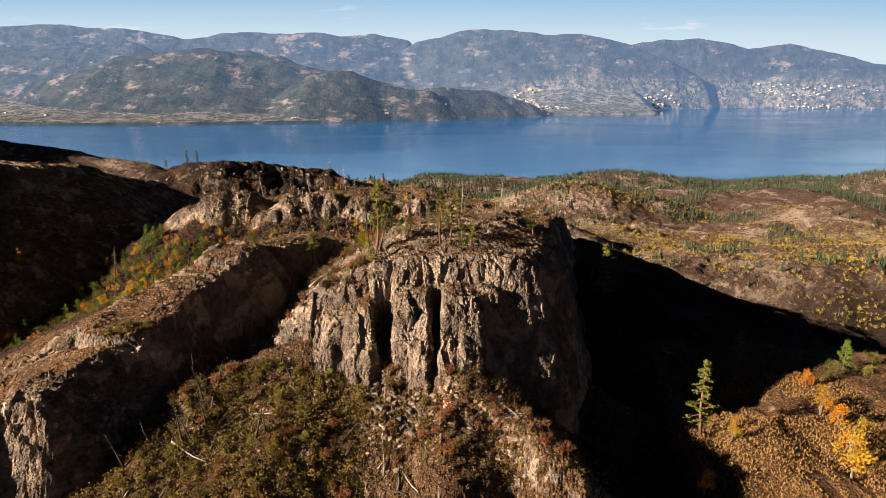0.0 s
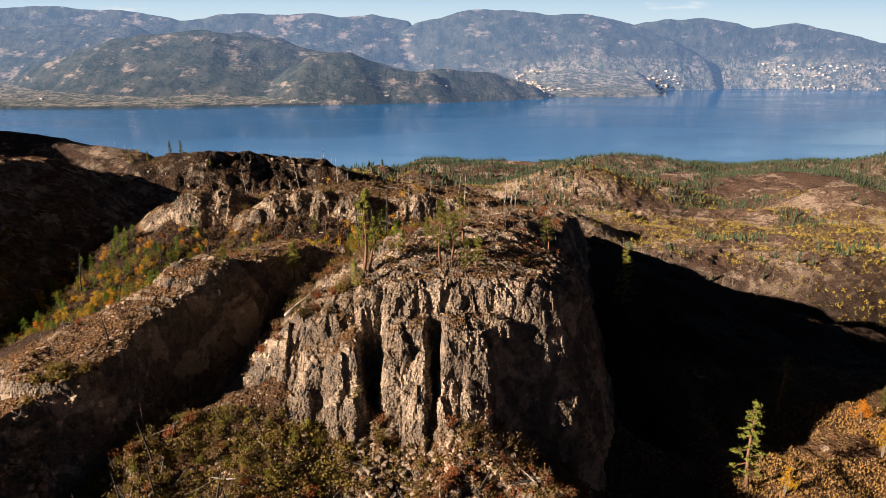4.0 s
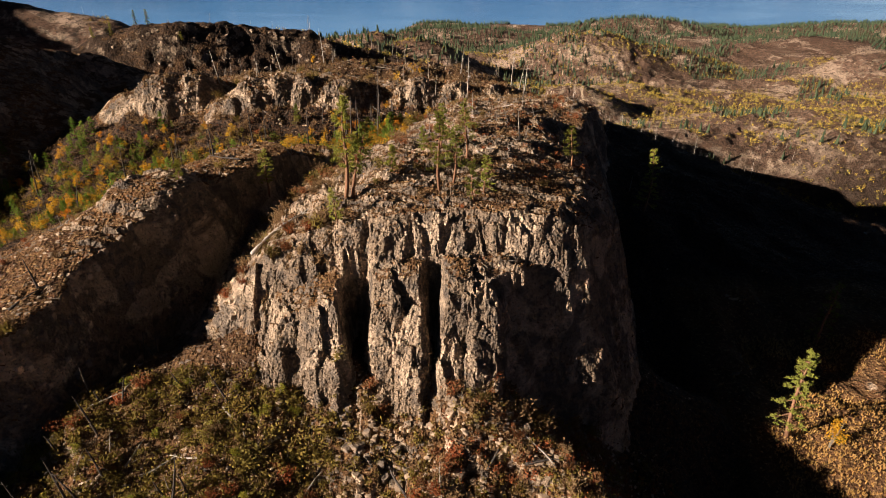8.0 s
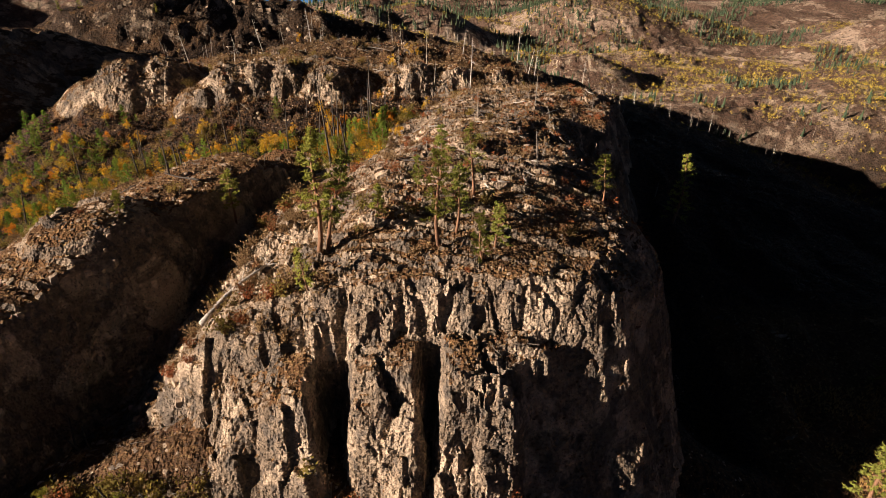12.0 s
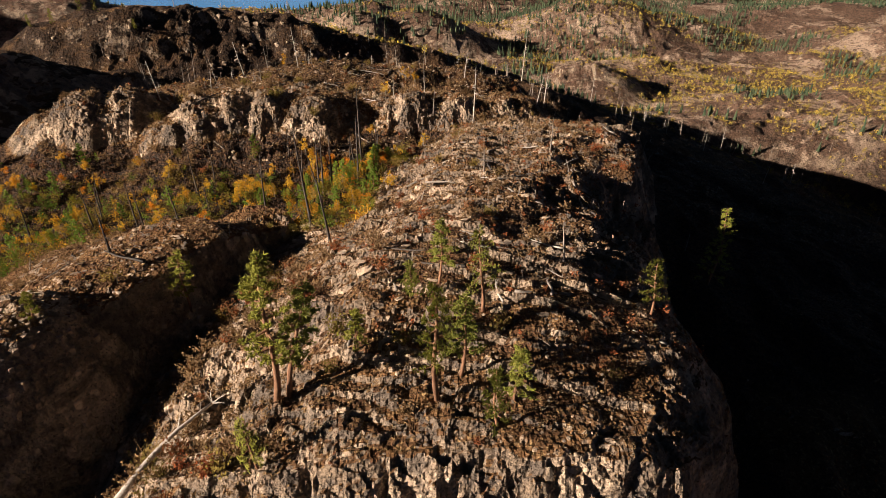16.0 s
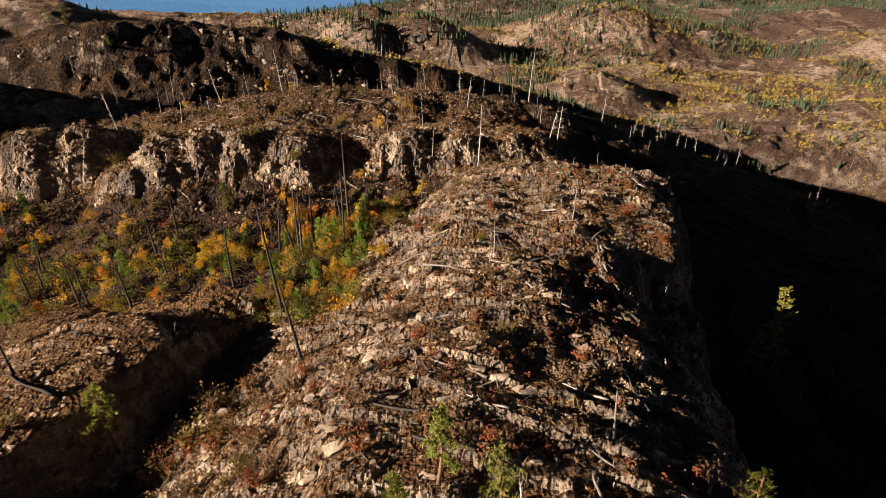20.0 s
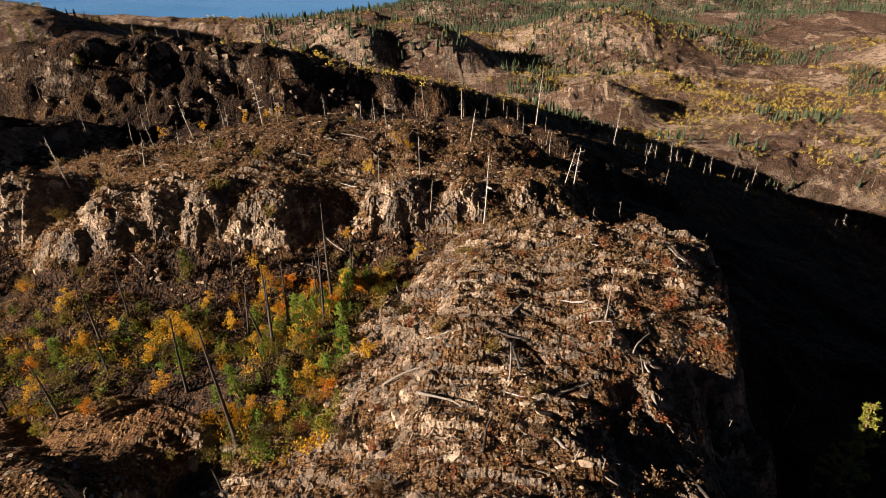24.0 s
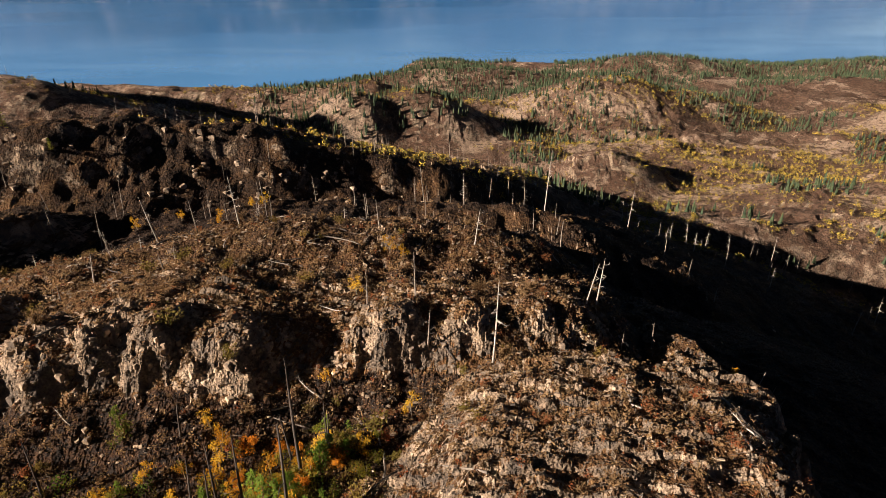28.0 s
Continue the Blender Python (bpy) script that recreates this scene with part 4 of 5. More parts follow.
# charred trunks of the wooded hollow
for i, (x, y, h, lean) in enumerate([(-19.1, 220.3, 14.0, 3), (-26.1, 215.4, 13.6, 2), (-26.6, 214.2, 11, -9), (-23.8, 191.9, 12, -4), (-55.2, 220, 9.6, -2), (-53, 203.4, 9.2, -2),
                                     (-53.3, 226, 7.1, 3), (-17.3, 176, 8.5, -5), (-25.5, 223, 12.4, 0), (-19, 227.3, 13.7, -1), (-61.7, 203.6, 7.3, -3), (-48.4, 171.2, 6.3, 2), (-37.4, 234, 4, 3)]):
    stand(char, i, x, y, h, lean, 10)


def hollow():
    """Along the wooded hollow between the crag, the side ridge and the hill behind."""
    u = rng.random()
    ax, ay = np.interp(u, (0, 0.25, 0.5, 0.75, 1), (-12, -30, -58, -95, -150)), np.interp(u, (0, 0.25, 0.5, 0.75, 1), (229, 222, 217, 211, 205))
    x, y = ax + rng.gauss(0, 3), ay + rng.gauss(0, 5 + 7 * u)
    return (x, y) if slope_at(x, y) < 0.75 else None


def tops(x0, x1, y0, y1, steep=0.6):
    def one():
        x, y = rng.uniform(x0, x1), rng.uniform(y0, y1)
        return (x, y) if slope_at(x, y) < steep else None
    return one


for i, (x, y) in enumerate(scatter(18, hollow)):
    stand(char, i, x, y, rng.uniform(5, 11), rng.gauss(0, 6), 10)
for i, (x, y) in enumerate(scatter(24, tops(-100, 30, 240, 310))):
    stand(grey if i % 3 else white, i, x, y, rng.uniform(2.5, 7), rng.gauss(0, 5), 10 if i % 3 else 8)
for i, (x, y) in enumerate(scatter(42, tops(-8, 40, 150, 238))):
    stand(pole, i, x, y, rng.uniform(1.2, 3.6), rng.gauss(0, 9), 5)
for i, (x, y) in enumerate(scatter(30, tops(-150, 40, 320, 430, 0.8))):
    stand(grey, i, x, y, rng.uniform(4, 10), rng.gauss(0, 4), 10)
for i, (x, y) in enumerate(scatter(14, tops(60, 240, 330, 480, 0.8))):
    stand(white, i, x, y, rng.uniform(5, 10), rng.gauss(0, 4), 8)
for i, (x, y) in enumerate(scatter(16, tops(-90, -32, 100, 185, 0.9))):
    stand(pole, i, x, y, rng.uniform(2, 6), rng.gauss(0, 8), 5)
for i, (x, y) in enumerate(scatter(22, tops(-60, -22, 94, 128, 0.95))):
    stand(char, i, x, y, rng.uniform(2, 6), rng.gauss(0, 14), 10)

# ------------------------------------------------------------------ autumn trees and shrubs of the hollow
kinds = [
    [make_leafy("aspen_tree", "aspen tree", 5, 3.4, "young aspen in bright yellow autumn leaf", 201 + k, M_YELLOW, M_ASPENBARK, "autumn trees") for k in range(2)],
    [make_leafy("aspen_tree", "aspen tree", 4, 3.2, "young aspen in orange autumn leaf", 211, M_ORANGE, M_ASPENBARK, "autumn trees")],
    [make_leafy("willow_bush", "bush", 3.4, 3.4, "lime green willow bush turning yellow", 221 + k, M_LIME, M_ASPENBARK, "autumn trees", stems=2) for k in range(2)],
    [make_leafy("willow_bush", "bush", 2.6, 3.2, "olive brown bush losing its leaves", 231 + k, M_OLIVE, M_ASPENBARK, "autumn trees", leaves=420, stems=2, low=0.05) for k in range(2)],
    [make_pine(4.5, "bright green young pine among the autumn trees", 241 + k, M_YOUNG, "young pines", young=True, bare=0.05, spread=0.24) for k in range(2)],
]


def grow(kind, i, x, y, k):
    m = kinds[kind][i % len(kinds[kind])]
    p = at(x, y, lean=rng.gauss(0, 3), scale=k)
    if m.name not in used:
        used.add(m.name)
        m.matrix_basis = p
        return m
    return put(m, p)


for i, (x, y, k) in enumerate([(-11, 207.2, 1.0), (-17, 200.1, 1.0), (-31.4, 233, 1.0), (-5.5, 238.6, 0.8), (-18, 243.9, 0.8), (-16.2, 265, 0.9), (-8.8, 282, 0.9), (-11.9, 285, 0.9), (49.2, 253, 0.7),
                               (-45.8, 223.8, 1.0), (-18.6, 205.2, 1.0), (-58, 352, 1.0), (-61, 350, 1.0), (-52, 298, 0.8), (-83, 346, 0.9), (-94, 339, 0.9)]):
    grow(0, i, x, y, k)
for i, (x, y, k) in enumerate([(-14.4, 231.5, 1.0), (3.1, 245.5, 0.7), (10, 249, 0.8), (23.6, 257, 0.6), (-63, 232, 0.9)]):
    grow(3, i, x, y, k)
for i, (x, y) in enumerate(scatter(250, hollow) + scatter(70, tops(-29, -13, 190, 234, 1.2))):
    west = ramp(np.array(-x), 60, 120)
    r = rng.random()
    kind = (4 if r < 0.66 else 0 if r < 0.8 else 1 if r < 0.85 else 2) if rng.random() < west else (0 if r < 0.2 else 1 if r < 0.26 else 2 if r < 0.48 else 3 if r < 0.8 else 4)
    grow(kind, i, x, y, rng.uniform(0.6, 1.15))
for i, (x, y) in enumerate(scatter(150, tops(-170, -82, 172, 238, 0.75))):
    r = rng.random()
    grow(4 if r < 0.55 else 0 if r < 0.72 else 1 if r < 0.77 else 2, i, x, y, rng.uniform(0.6, 1.2))
# trees below the crag on the sunny flat
for i, (x, y, k, kind) in enumerate([(87, 113.6, 1.7, 0), (92, 122, 1.5, 0), (95, 132.4, 1.3, 1), (90, 118, 1.2, 1), (93, 136.2, 1.3, 0), (96, 148.2, 1.2, 1), (54, 109, 1.0, 0), (57, 113, 0.9, 2),
                                     (65, 122.6, 1.0, 0), (66.5, 124, 0.8, 2), (46, 103.3, 0.8, 0), (116.5, 156, 1.2, 2), (108, 155, 1.1, 4), (112, 158, 1.2, 4), (121, 160, 1.1, 2), (104, 152, 0.9, 4), (98, 128, 1.1, 2)]):
    grow(kind, i, x, y, k * 1.45)

# ------------------------------------------------------------------ shrubs of the open slopes
brush = [make_brush(1.3, "rust red shrub with thin bare twigs", 301, M_RUST, "dry shrubs"), make_brush(1.2, "tan leafless shrub in dry grass", 302, M_TAN, "dry shrubs"),
         make_brush(1.4, "olive brown shrub with sparse leaves", 303, M_OLIVE, "dry shrubs")]


def shrub(kind, x, y, k):
    m = brush[kind]
    p = at(x, y, scale=k)
    if m.name not in used:
        used.add(m.name)
        m.matrix_basis = p
        return m
    return put(m, p)


for x, y in scatter(210, tops(-62, -16, 88, 117, 1.1)):
    if rng.random() < 0.78:
        grow(3 if rng.random() < 0.72 else 2, rng.randint(0, 1), x, y, rng.uniform(0.4, 0.85))
    else:
        shrub(rng.choice((0, 1, 2)), x, y, rng.uniform(0.8, 1.5))
for x, y in scatter(50, tops(-14, 34, 96, 117, 1.2)):
    shrub(rng.choice((0, 0, 1, 2)), x, y, rng.uniform(0.7, 1.5))
for x, y in scatter(90, tops(-24, 40, 126, 240, 0.8)):
    shrub(rng.choice((0, 0, 1, 1, 2)), x, y, rng.uniform(0.45, 1.2))
for x, y in scatter(75, tops(-105, 35, 226, 315, 0.9)):
    shrub(rng.choice((0, 1, 1, 2)), x, y, rng.uniform(0.7, 1.5))
for x, y in scatter(30, tops(-95, -30, 95, 190, 0.9)):
    shrub(rng.choice((0, 1, 1, 2)), x, y, rng.uniform(0.5, 1.1))

for x, y in scatter(70, tops(-36, -15, 126, 172, 1.7)):
    shrub(rng.choice((0, 1, 1, 2)), x, y, rng.uniform(0.6, 1.4))

# ------------------------------------------------------------------ fallen logs
big, n = lie(-29.7, 130.5, -23.6, 140.2, 1.3, 1.2)
make_log(n, 0.3, M_WHITEWOOD, "bleached white fallen pine reaching over the gully edge", 401, 7).matrix_basis = big
for i, (x0, y0, x1, y1) in enumerate([(-50.3, 100.7, -42, 96.9), (10, 183.4, 14.6, 178.2), (-4.2, 177.7, 1.2, 175.2), (-3, 192.8, 1.6, 189), (-7.5, 197.7, -2.4, 198.4), (33.2, 228.7, 40, 225.8),
                                      (37.4, 235.1, 38.8, 227), (22, 191.9, 23.4, 188), (-40, 104.3, -35, 106.3), (-30.5, 112.5, -26.5, 107.5), (-28.3, 290, -18, 287)]):
    m, n = lie(x0, y0, x1, y1, 0.1, 0.15)
    make_log(n, 0.17, M_WHITEWOOD if i in (0, 5) else M_GREYWOOD, "long grey fallen log on the burnt slope", 410 + i, 2).matrix_basis = m
logs = [make_log(5, 0.15, M_GREYWOOD, "weathered grey fallen log", 431, 2), make_log(6, 0.17, M_CHAR, "charred black fallen log", 432, 1), make_log(4, 0.12, M_WHITEWOOD, "pale bleached fallen branch", 433, 4)]


def drop_log(i, x, y):
    a = rng.uniform(0, 3.14)
    n = rng.uniform(2.0, 4.0)
    m, length = lie(x - n * math.cos(a), y - n * math.sin(a), x + n * math.cos(a), y + n * math.sin(a), 0.12, 0.12)
    src = logs[i % 3]
    if src.name not in used:
        used.add(src.name)
        src.matrix_basis = m
    else:
        put(src, m @ Matrix.Diagonal((length / 5.5, 1, 1, 1)))


for i, (x, y) in enumerate(scatter(46, tops(-10, 38, 140, 238, 0.5))):
    drop_log(i, x, y)
for i, (x, y) in enumerate(scatter(40, tops(-100, 30, 228, 310, 0.7))):
    drop_log(i, x, y)
for i, (x, y) in enumerate(scatter(34, tops(-58, 20, 92, 109, 0.7))):
    drop_log(i, x, y)
for i, (x, y) in enumerate(scatter(20, tops(-85, -32, 100, 185, 0.7))):
    drop_log(i, x, y)

# ------------------------------------------------------------------ loose slabs and boulders
q = random.Random(500)
slabs = [tagged(new("rock_slab", rock_shape(q, 1.9, 0.9, 0.35).mesh("rock_slab", M_STONE)), "pale flat rock slab lying in dry grass", "rock", "slabs") for _ in range(3)]
balls = [tagged(new("boulder", rock_shape(q, 1.0, 0.9, 0.75).mesh("boulder", M_STONE)), "angular tan boulder fallen from the crag", "rock", "boulders") for _ in range(3)]


def rest(models, i, x, y, k):
    m = models[i % 3]
    gx, gy = ground_z(x + 0.6, y) - ground_z(x - 0.6, y), ground_z(x, y + 0.6) - ground_z(x, y - 0.6)
    p = Matrix.Translation((x, y, ground_z(x, y) + 0.08 * k)) @ Matrix.Rotation(-math.atan(gx / 1.2) * 0.6, 4, "Y") @ Matrix.Rotation(math.atan(gy / 1.2) * 0.6, 4, "X") \
        @ Matrix.Rotation(rng.uniform(-0.5, 0.5), 4, "Z") @ Matrix.Diagonal((k, k, k, 1))
    if m.name not in used:
        used.add(m.name)
        m.matrix_basis = p
    else:
        put(m, p)


for i, (x, y) in enumerate([(4.9, 162.6), (7.4, 160.7), (-9, 154), (-11, 152), (19, 154), (-7.8, 178), (-0.6, 193.4), (3, 163.8), (6.7, 161.2), (2.7, 167), (6.6, 170), (9.7, 186.8), (-1.8, 203.2), (0.5, 201), (2.5, 207.8), (4.2, 214.2), (8, 218),
                            (12.8, 232), (26.5, 207.5), (-2.2, 208.4), (14.3, 212.3), (5.4, 199.8), (17.6, 154), (-3, 127.6), (1.3, 170.4)] + scatter(70, tops(-12, 38, 138, 238, 0.5))):
    rest(slabs, i, x, y, 0.8 if i < 7 else rng.uniform(0.55, 0.9) if i < 25 else rng.uniform(0.25, 0.75))
for i, (x, y) in enumerate(scatter(90, tops(-26, 24, 96, 113, 0.85))):
    rest(balls, i, x, y, rng.uniform(0.3, 1.2))
for i, (x, y) in enumerate(scatter(60, tops(-95, 30, 232, 262, 1.2))):
    rest(balls, i, x, y, rng.uniform(0.35, 1.1))


# ------------------------------------------------------------------ what nobody could count
def tuft_shape(seed, n=9):
    q = random.Random(seed)
    s = Shape()
    for _ in range(n):
        a = q.uniform(0, 6.28)
        d = Vector((math.cos(a) * 0.5, math.sin(a) * 0.5, 1)).normalized() * q.uniform(0.6, 1.0)
        e = Vector((-math.sin(a), math.cos(a), 0)) * 0.09
        k = len(s.v)
        s.v += [e * -1, d, e]
        s.f.append((k, k + 1, k + 2))
    return s


def stone_shape(seed):
    return rock_shape(random.Random(seed), 1.0, 0.8, 0.5, 1)


def fir_shape(seed):
    q = random.Random(seed)
    s = Shape()
    for a, b, w in ((0.12, 0.55, 0.17), (0.35, 0.8, 0.125), (0.62, 1.0, 0.08)):
        k = len(s.v)
        n = 7
        for i in range(n):
            t = 6.28 * i / n
            r = w * q.uniform(0.6, 1.25)
            s.v.append(Vector((math.cos(t) * r, math.sin(t) * r, a + q.uniform(-0.05, 0.05))))
        s.v.append(Vector((q.uniform(-.01, .01), 0, b)))
        s.f += [(k + i, k + (i + 1) % n, k + n) for i in range(n)]
    k = len(s.v)
    s.v += [Vector((0.015, 0, -0.05)), Vector((-0.01, 0.012, -0.05)), Vector((-0.01, -0.012, -0.05)), Vector((0, 0, 0.5))]
    s.f += [(k, k + 1, k + 3), (k + 1, k + 2, k + 3), (k + 2, k, k + 3)]
    return s


def bush_shape(seed, n=22, size=0.42):
    q = random.Random(seed)
    s = Shape()
    for _ in range(n):
        s.leaf((q.gauss(0, 0.33), q.gauss(0, 0.33), abs(q.gauss(0.45, 0.3))), size, q)
    return s


npr = np.random.RandomState(3)


def zs_at(x, y):
    """ground_z for arrays."""
    i, j = np.clip(np.searchsorted(XS, x) - 1, 0, len(XS) - 2), np.clip(np.searchsorted(YS, y) - 1, 0, len(YS) - 2)
    u, v = (x - XS[i]) / (XS[i + 1] - XS[i]), (y - YS[j]) / (YS[j + 1] - YS[j])
    return (GZ[j, i] * (1 - u) + GZ[j, i + 1] * u) * (1 - v) + (GZ[j + 1, i] * (1 - u) + GZ[j + 1, i + 1] * u) * v


def slopes_at(x, y):
    return np.hypot(zs_at(x + 1, y) - zs_at(x - 1, y), zs_at(x, y + 1) - zs_at(x, y - 1)) / 2


def spread(n, x0, x1, y0, y1, keep, lo, hi, tall=1.0, sink=0.03):
    """n places where keep(x, y) holds, as rows for joined()."""
    xs, ys = np.empty(0), np.empty(0)
    for _ in range(30):
        x, y = npr.uniform(x0, x1, 2 * n), npr.uniform(y0, y1, 2 * n)
        ok = keep(x, y)
        xs, ys = np.append(xs, x[ok]), np.append(ys, y[ok])
        if len(xs) >= n:
            break
    xs, ys = xs[:n], ys[:n]
    k = npr.uniform(lo, hi, len(xs))
    return list(zip(xs, ys, zs_at(xs, ys) - sink * k, npr.uniform(0, 6.28, len(xs)), k, k * tall))


def wave(x, y, size, seed):
    return fbm(x, y, size, 3, seed)


def gentle(most):
    return lambda x, y: slopes_at(x, y) < most


soft = gentle(0.62)
tufts = [tuft_shape(600 + i) for i in range(4)]
joined("dry_grass", tufts, spread(5200, -26, 42, 122, 240, soft, 0.16, 0.42) + spread(2600, -62, 34, 92, 124, gentle(1.0), 0.2, 0.5)
       + spread(2600, -105, 34, 226, 312, soft, 0.2, 0.5) + spread(2200, -92, -30, 96, 188, soft, 0.2, 0.45), M_TAN, "tufts of dry tan grass on the burnt tops", "grass")
joined("golden_grass", tufts, spread(9000, 56, 108, 98, 154, lambda x, y: wave(x, y, 14, 620) > -0.3, 0.3, 0.9), M_STRAW, "tall golden dry grass on the sunny flat", "grass")
stones = [stone_shape(640 + i) for i in range(4)]
joined("loose_stones", stones, spread(600, -24, 42, 124, 240, soft, 0.12, 0.4) + spread(1800, -36, 34, 95, 118, gentle(9.0), 0.12, 0.5)
       + spread(900, -100, 34, 228, 300, gentle(9.0), 0.15, 0.5) + spread(500, -90, -34, 98, 186, soft, 0.15, 0.45), M_STONE, "loose broken tan stones and scree", "stones")

# scrub, saplings and woods beyond
low = lambda x, y: (wave(x, y, 95, 660) > -0.12) & (slopes_at(x, y) < 0.42)
bushes = [bush_shape(670 + i) for i in range(4)]
fan = lambda f: (lambda x, y: (np.abs(x - 40) < 150 + y * 0.62) & f(x, y))
joined("yellow_scrub", bushes, spread(9000, -300, 800, 400, 1000, fan(low), 1.0, 3.0, 1.0) + spread(2400, 90, 520, 440, 820, lambda x, y: wave(x, y, 60, 662) > -0.15, 0.8, 2.4, 1.0), M_SCRUBFAR, "yellow and olive autumn scrub on the far slopes", "scrub")
joined("brown_scrub", bushes, spread(6000, -420, 800, 330, 1100, fan(gentle(0.6)), 0.8, 2.0, 0.8), M_TAN, "brown leafless scrub on the far slopes", "scrub")
firs = [fir_shape(690 + i) for i in range(5)]
wood = lambda x, y: wave(x, y, 160, 700) > 0.30 - 0.6 * ramp(y, 850, 1200)
joined("far_woods", firs, spread(11000, -500, 1250, 700, 1640, fan(wood), 5, 11, 1.0, 0.02) + spread(1100, 60, 700, 480, 1000, lambda x, y: wave(x, y, 70, 705) > 0.15, 5, 10, 1.0, 0.02), M_FORESTFAR, "dark green pine woods on the far hills", "woods")
joined("far_trunks", [Shape().tube([(0, 0, -0.05), (0.02, 0.01, 0.5), (0, 0, 1)], [0.02, 0.016, 0.006], 4, False)],
       spread(260, -330, 330, 340, 760, fan(gentle(0.8)), 5, 10, 1.0), M_GREYWOOD, "grey burnt trunks standing on the far slopes", "dead trees")


# angular blocks that make up the crags, and broken rock on the tops
def cliff(x0, x1, y0, y1, lo):
    def f(x, y):
        s = slopes_at(x, y)
        return (s > lo) & (npr.uniform(size=len(x)) < (s - lo) * 1.5 + 0.1)
    return x0, x1, y0, y1, f


chunks = [rock_shape(random.Random(720 + i), 0.9, 0.8, 1.15, 2) for i in range(6)]
flats = [rock_shape(random.Random(740 + i), 1.2, 0.8, 0.4, 1) for i in range(6)]
joined("crag_blocks", chunks, spread(150, -14, 16, 100, 113, gentle(0.95), 0.3, 1.3, 1.0, 0.35) + spread(500, *cliff(-100, 36, 232, 262, 0.6), 0.25, 1.0, 1.0, 0.3)
       + spread(400, *cliff(-90, -28, 96, 190, 0.8), 0.3, 1.0, 1.0, 0.3) + spread(110, *cliff(-160, 0, 350, 400, 0.45), 0.6, 2.2, 1.0, 0.4)
       + spread(140, *cliff(-26, 0, 140, 215, 0.5), 0.3, 1.1, 1.0, 0.35), M_STONE, "angular tan and grey rock blocks of the crags", "rock")
joined("broken_rock", flats, spread(1700, -26, 44, 126, 242, lambda x, y: (slopes_at(x, y) < 0.8) & (wave(x, y, 14, 760) > -0.25), 0.1, 0.42, 0.9, 0.1)
       + spread(1500, -90, -30, 98, 188, gentle(0.9), 0.15, 0.7, 0.9, 0.1) + spread(1600, -100, 34, 240, 310, gentle(0.9), 0.2, 0.9, 0.9, 0.1),
       M_STONE, "broken flat rock scattered over the tops", "rock")

# the town on the far shore
box = Shape()
box.v = [Vector(p) for p in ((-1, -.7, -.3), (1, -.7, -.3), (1, .7, -.3), (-1, .7, -.3), (-1, -.7, .6), (1, -.7, .6), (1, .7, .6), (-1, .7, .6), (-1, 0, 1), (1, 0, 1))]
box.f = [(0, 1, 5, 4), (2, 3, 7, 6), (4, 5, 9, 8), (6, 7, 8, 9), (1, 2, 6, 9, 5), (3, 0, 4, 8, 7)]
x, y = npr.uniform(-2600, 3500, 16000), npr.uniform(3100, 5000, 16000)
z = far_land(x, y)
ok = (z > LAKE + 3) & (z < 190) & (wave(x, y, 500, 780) > -0.1) & (npr.uniform(size=16000) < np.where(x < 500, 0.004, 1.0))
town = [(a, b, c, npr.uniform(0, 6.28), k * npr.uniform(1, 1.8), k) for a, b, c, k in zip(x[ok][:2600], y[ok][:2600], z[ok][:2600], npr.uniform(3.5, 9, 2600))]
joined("far_town", [box], town, M_HOUSES, "scattered pale houses of the town across the lake", "houses")


# brush thickets on the slopes and dead sticks lying everywhere
brushy = [bush_shape(800 + i) for i in range(5)]
joined("slope_brush", brushy, spread(1500, -66, -14, 86, 117, gentle(1.1), 0.5, 1.4) + spread(500, -14, 36, 94, 114, gentle(1.1), 0.4, 1.1), M_OLIVE, "low olive brush covering the slope under the crag", "brush")
joined("brown_brush", brushy, spread(2600, -105, 36, 222, 300, gentle(0.9), 0.4, 1.2) + spread(600, -24, 42, 126, 240, gentle(0.7), 0.3, 0.7)
       + spread(900, -64, 36, 90, 117, gentle(1.1), 0.4, 1.1) + spread(500, -38, -14, 124, 180, gentle(1.8), 0.4, 1.0) + spread(900, -150, -60, 170, 245, gentle(0.8), 0.5, 1.3), M_TAN, "dry brown brush on the burnt ground", "brush")
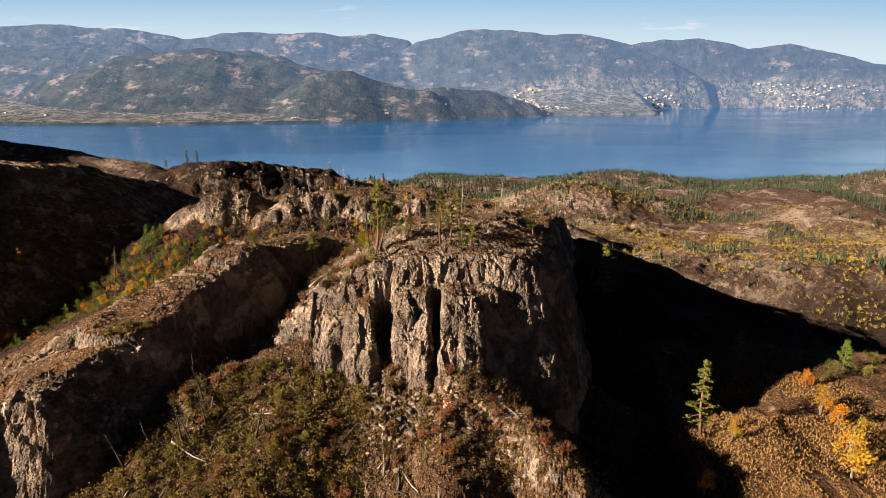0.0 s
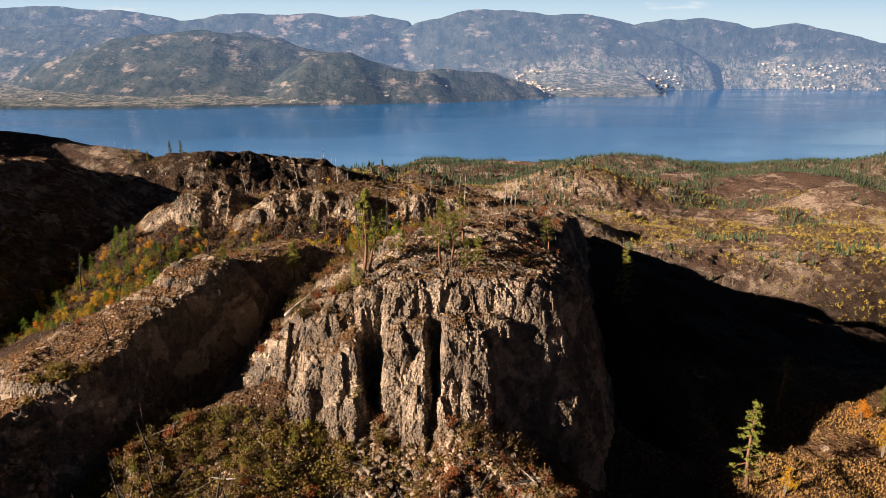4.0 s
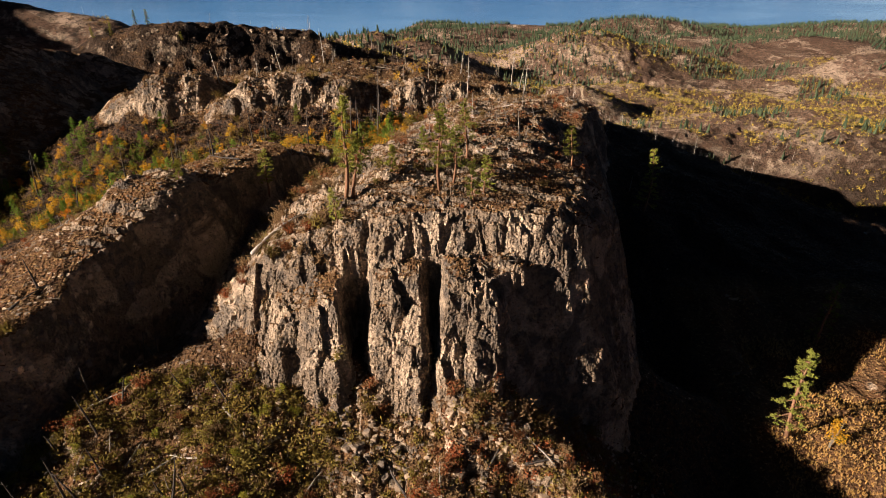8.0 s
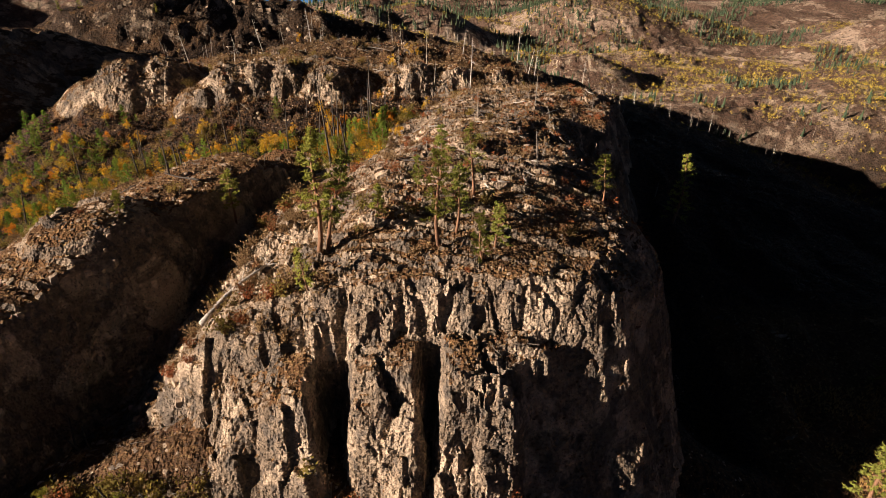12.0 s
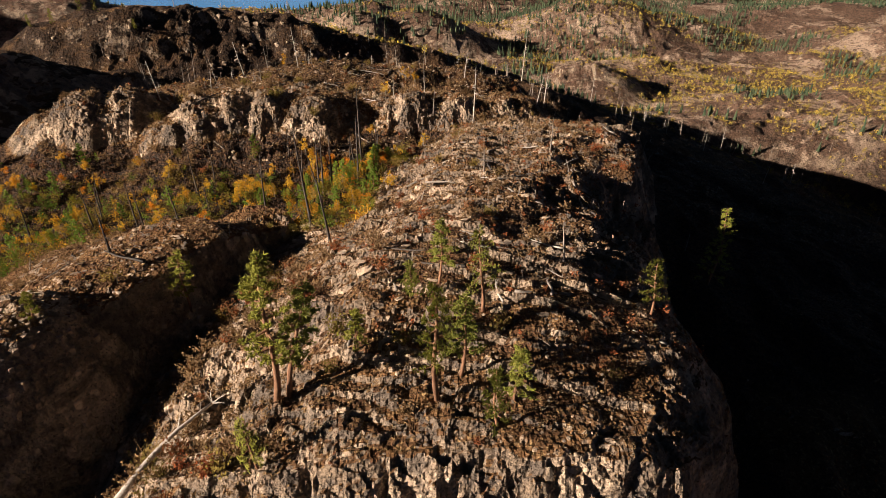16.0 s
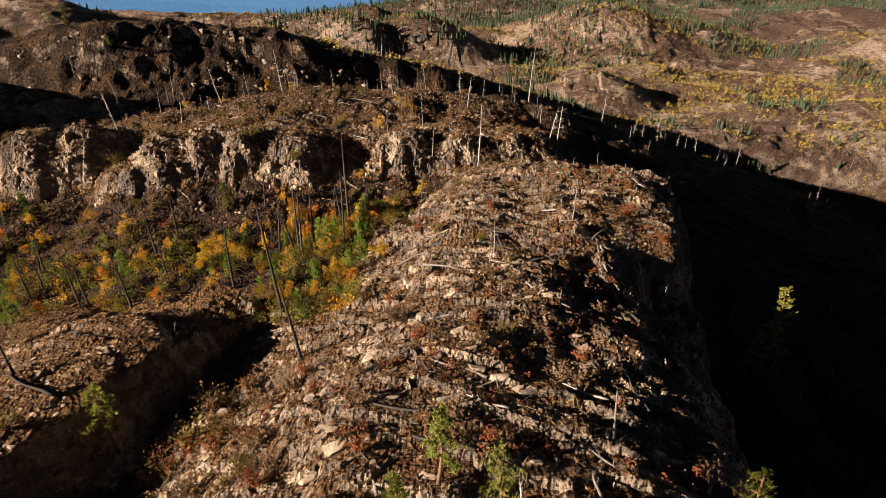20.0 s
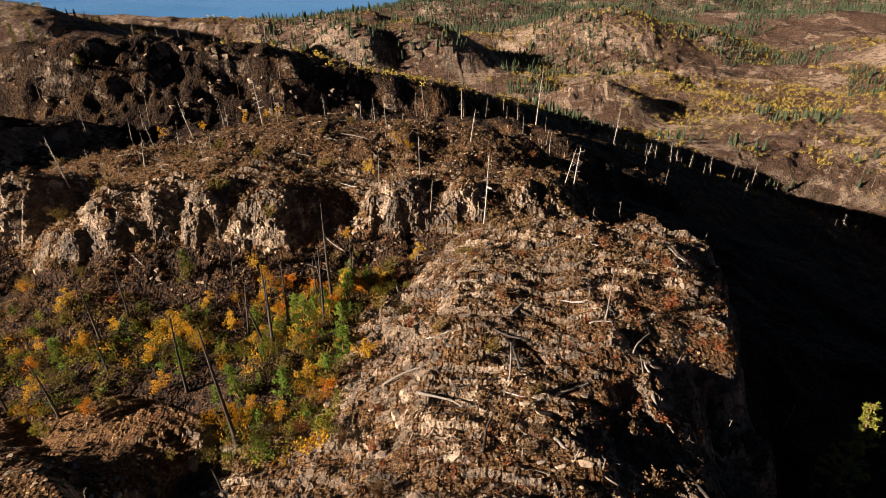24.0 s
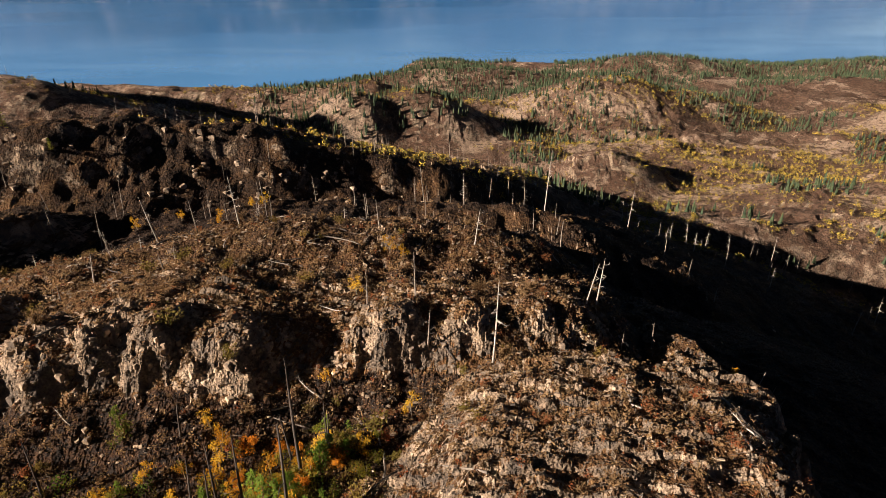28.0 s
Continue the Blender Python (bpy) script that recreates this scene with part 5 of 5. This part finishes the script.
joined("red_brush", brushy, spread(420, -20, 42, 140, 240, lambda x, y: wave(x, y, 18, 820) > 0.05, 0.3, 0.8) + spread(260, -100, 36, 225, 300, gentle(0.8), 0.4, 0.9)
       + spread(160, 0, 36, 96, 116, gentle(1.2), 0.5, 1.0), M_RUST, "rust red low brush on the rock", "brush")

# undergrowth that fills the wooded hollow
def in_hollow(x, y):
    line = np.interp(-x, (8, 30, 58, 95, 150), (230, 222, 217, 211, 205))
    return (np.abs(y - line) < 7 + 0.10 * np.clip(-x - 10, 0, 110) + 3 * wave(x, y, 9, 845)) & (slopes_at(x, y) < 1.0) & (wave(x, y, 8, 846) > -0.3)


for mat, name, n, s in ((M_YELLOW, "yellow_thicket", 110, 850), (M_LIME, "lime_thicket", 170, 860), (M_YOUNG, "green_thicket", 190, 870), (M_OLIVE, "olive_thicket", 420, 880)):
    joined(name, [bush_shape(s + i, 60, 0.24) for i in range(4)], spread(n, -160, -10, 185, 242, in_hollow, 0.7, 1.8, 1.35) + spread(n // 5, -28, -13, 188, 232, gentle(1.3), 0.8, 1.8, 1.3),
           mat, name.split("_")[0] + " autumn undergrowth between the trees of the hollow", "undergrowth")


def stick_shape(seed):
    q = random.Random(seed)
    bend = q.uniform(-0.08, 0.08)
    s = Shape().tube([(-0.5, 0, 0.02), (0, bend, 0.045), (0.5, 0, 0.03)], [0.015, 0.012, 0.005], 4, False)
    return s.tube([(0.1, bend * 0.7, 0.04), (0.3, 0.16, 0.09)], [0.01, 0.004], 3, False)


sticks = [stick_shape(830 + i) for i in range(4)]
joined("dead_sticks", sticks, spread(300, -20, 42, 134, 240, gentle(0.8), 0.6, 2.4, 1.2, -0.02) + spread(300, -64, 36, 90, 124, gentle(1.2), 0.6, 2.6, 1.2, -0.02)
       + spread(380, -105, 36, 222, 310, gentle(0.9), 0.8, 3.0, 1.2, -0.02) + spread(150, -92, -30, 96, 188, gentle(0.9), 0.6, 2.6, 1.2, -0.02), M_GREYWOOD, "pale dead sticks and fallen branches on the ground", "sticks")
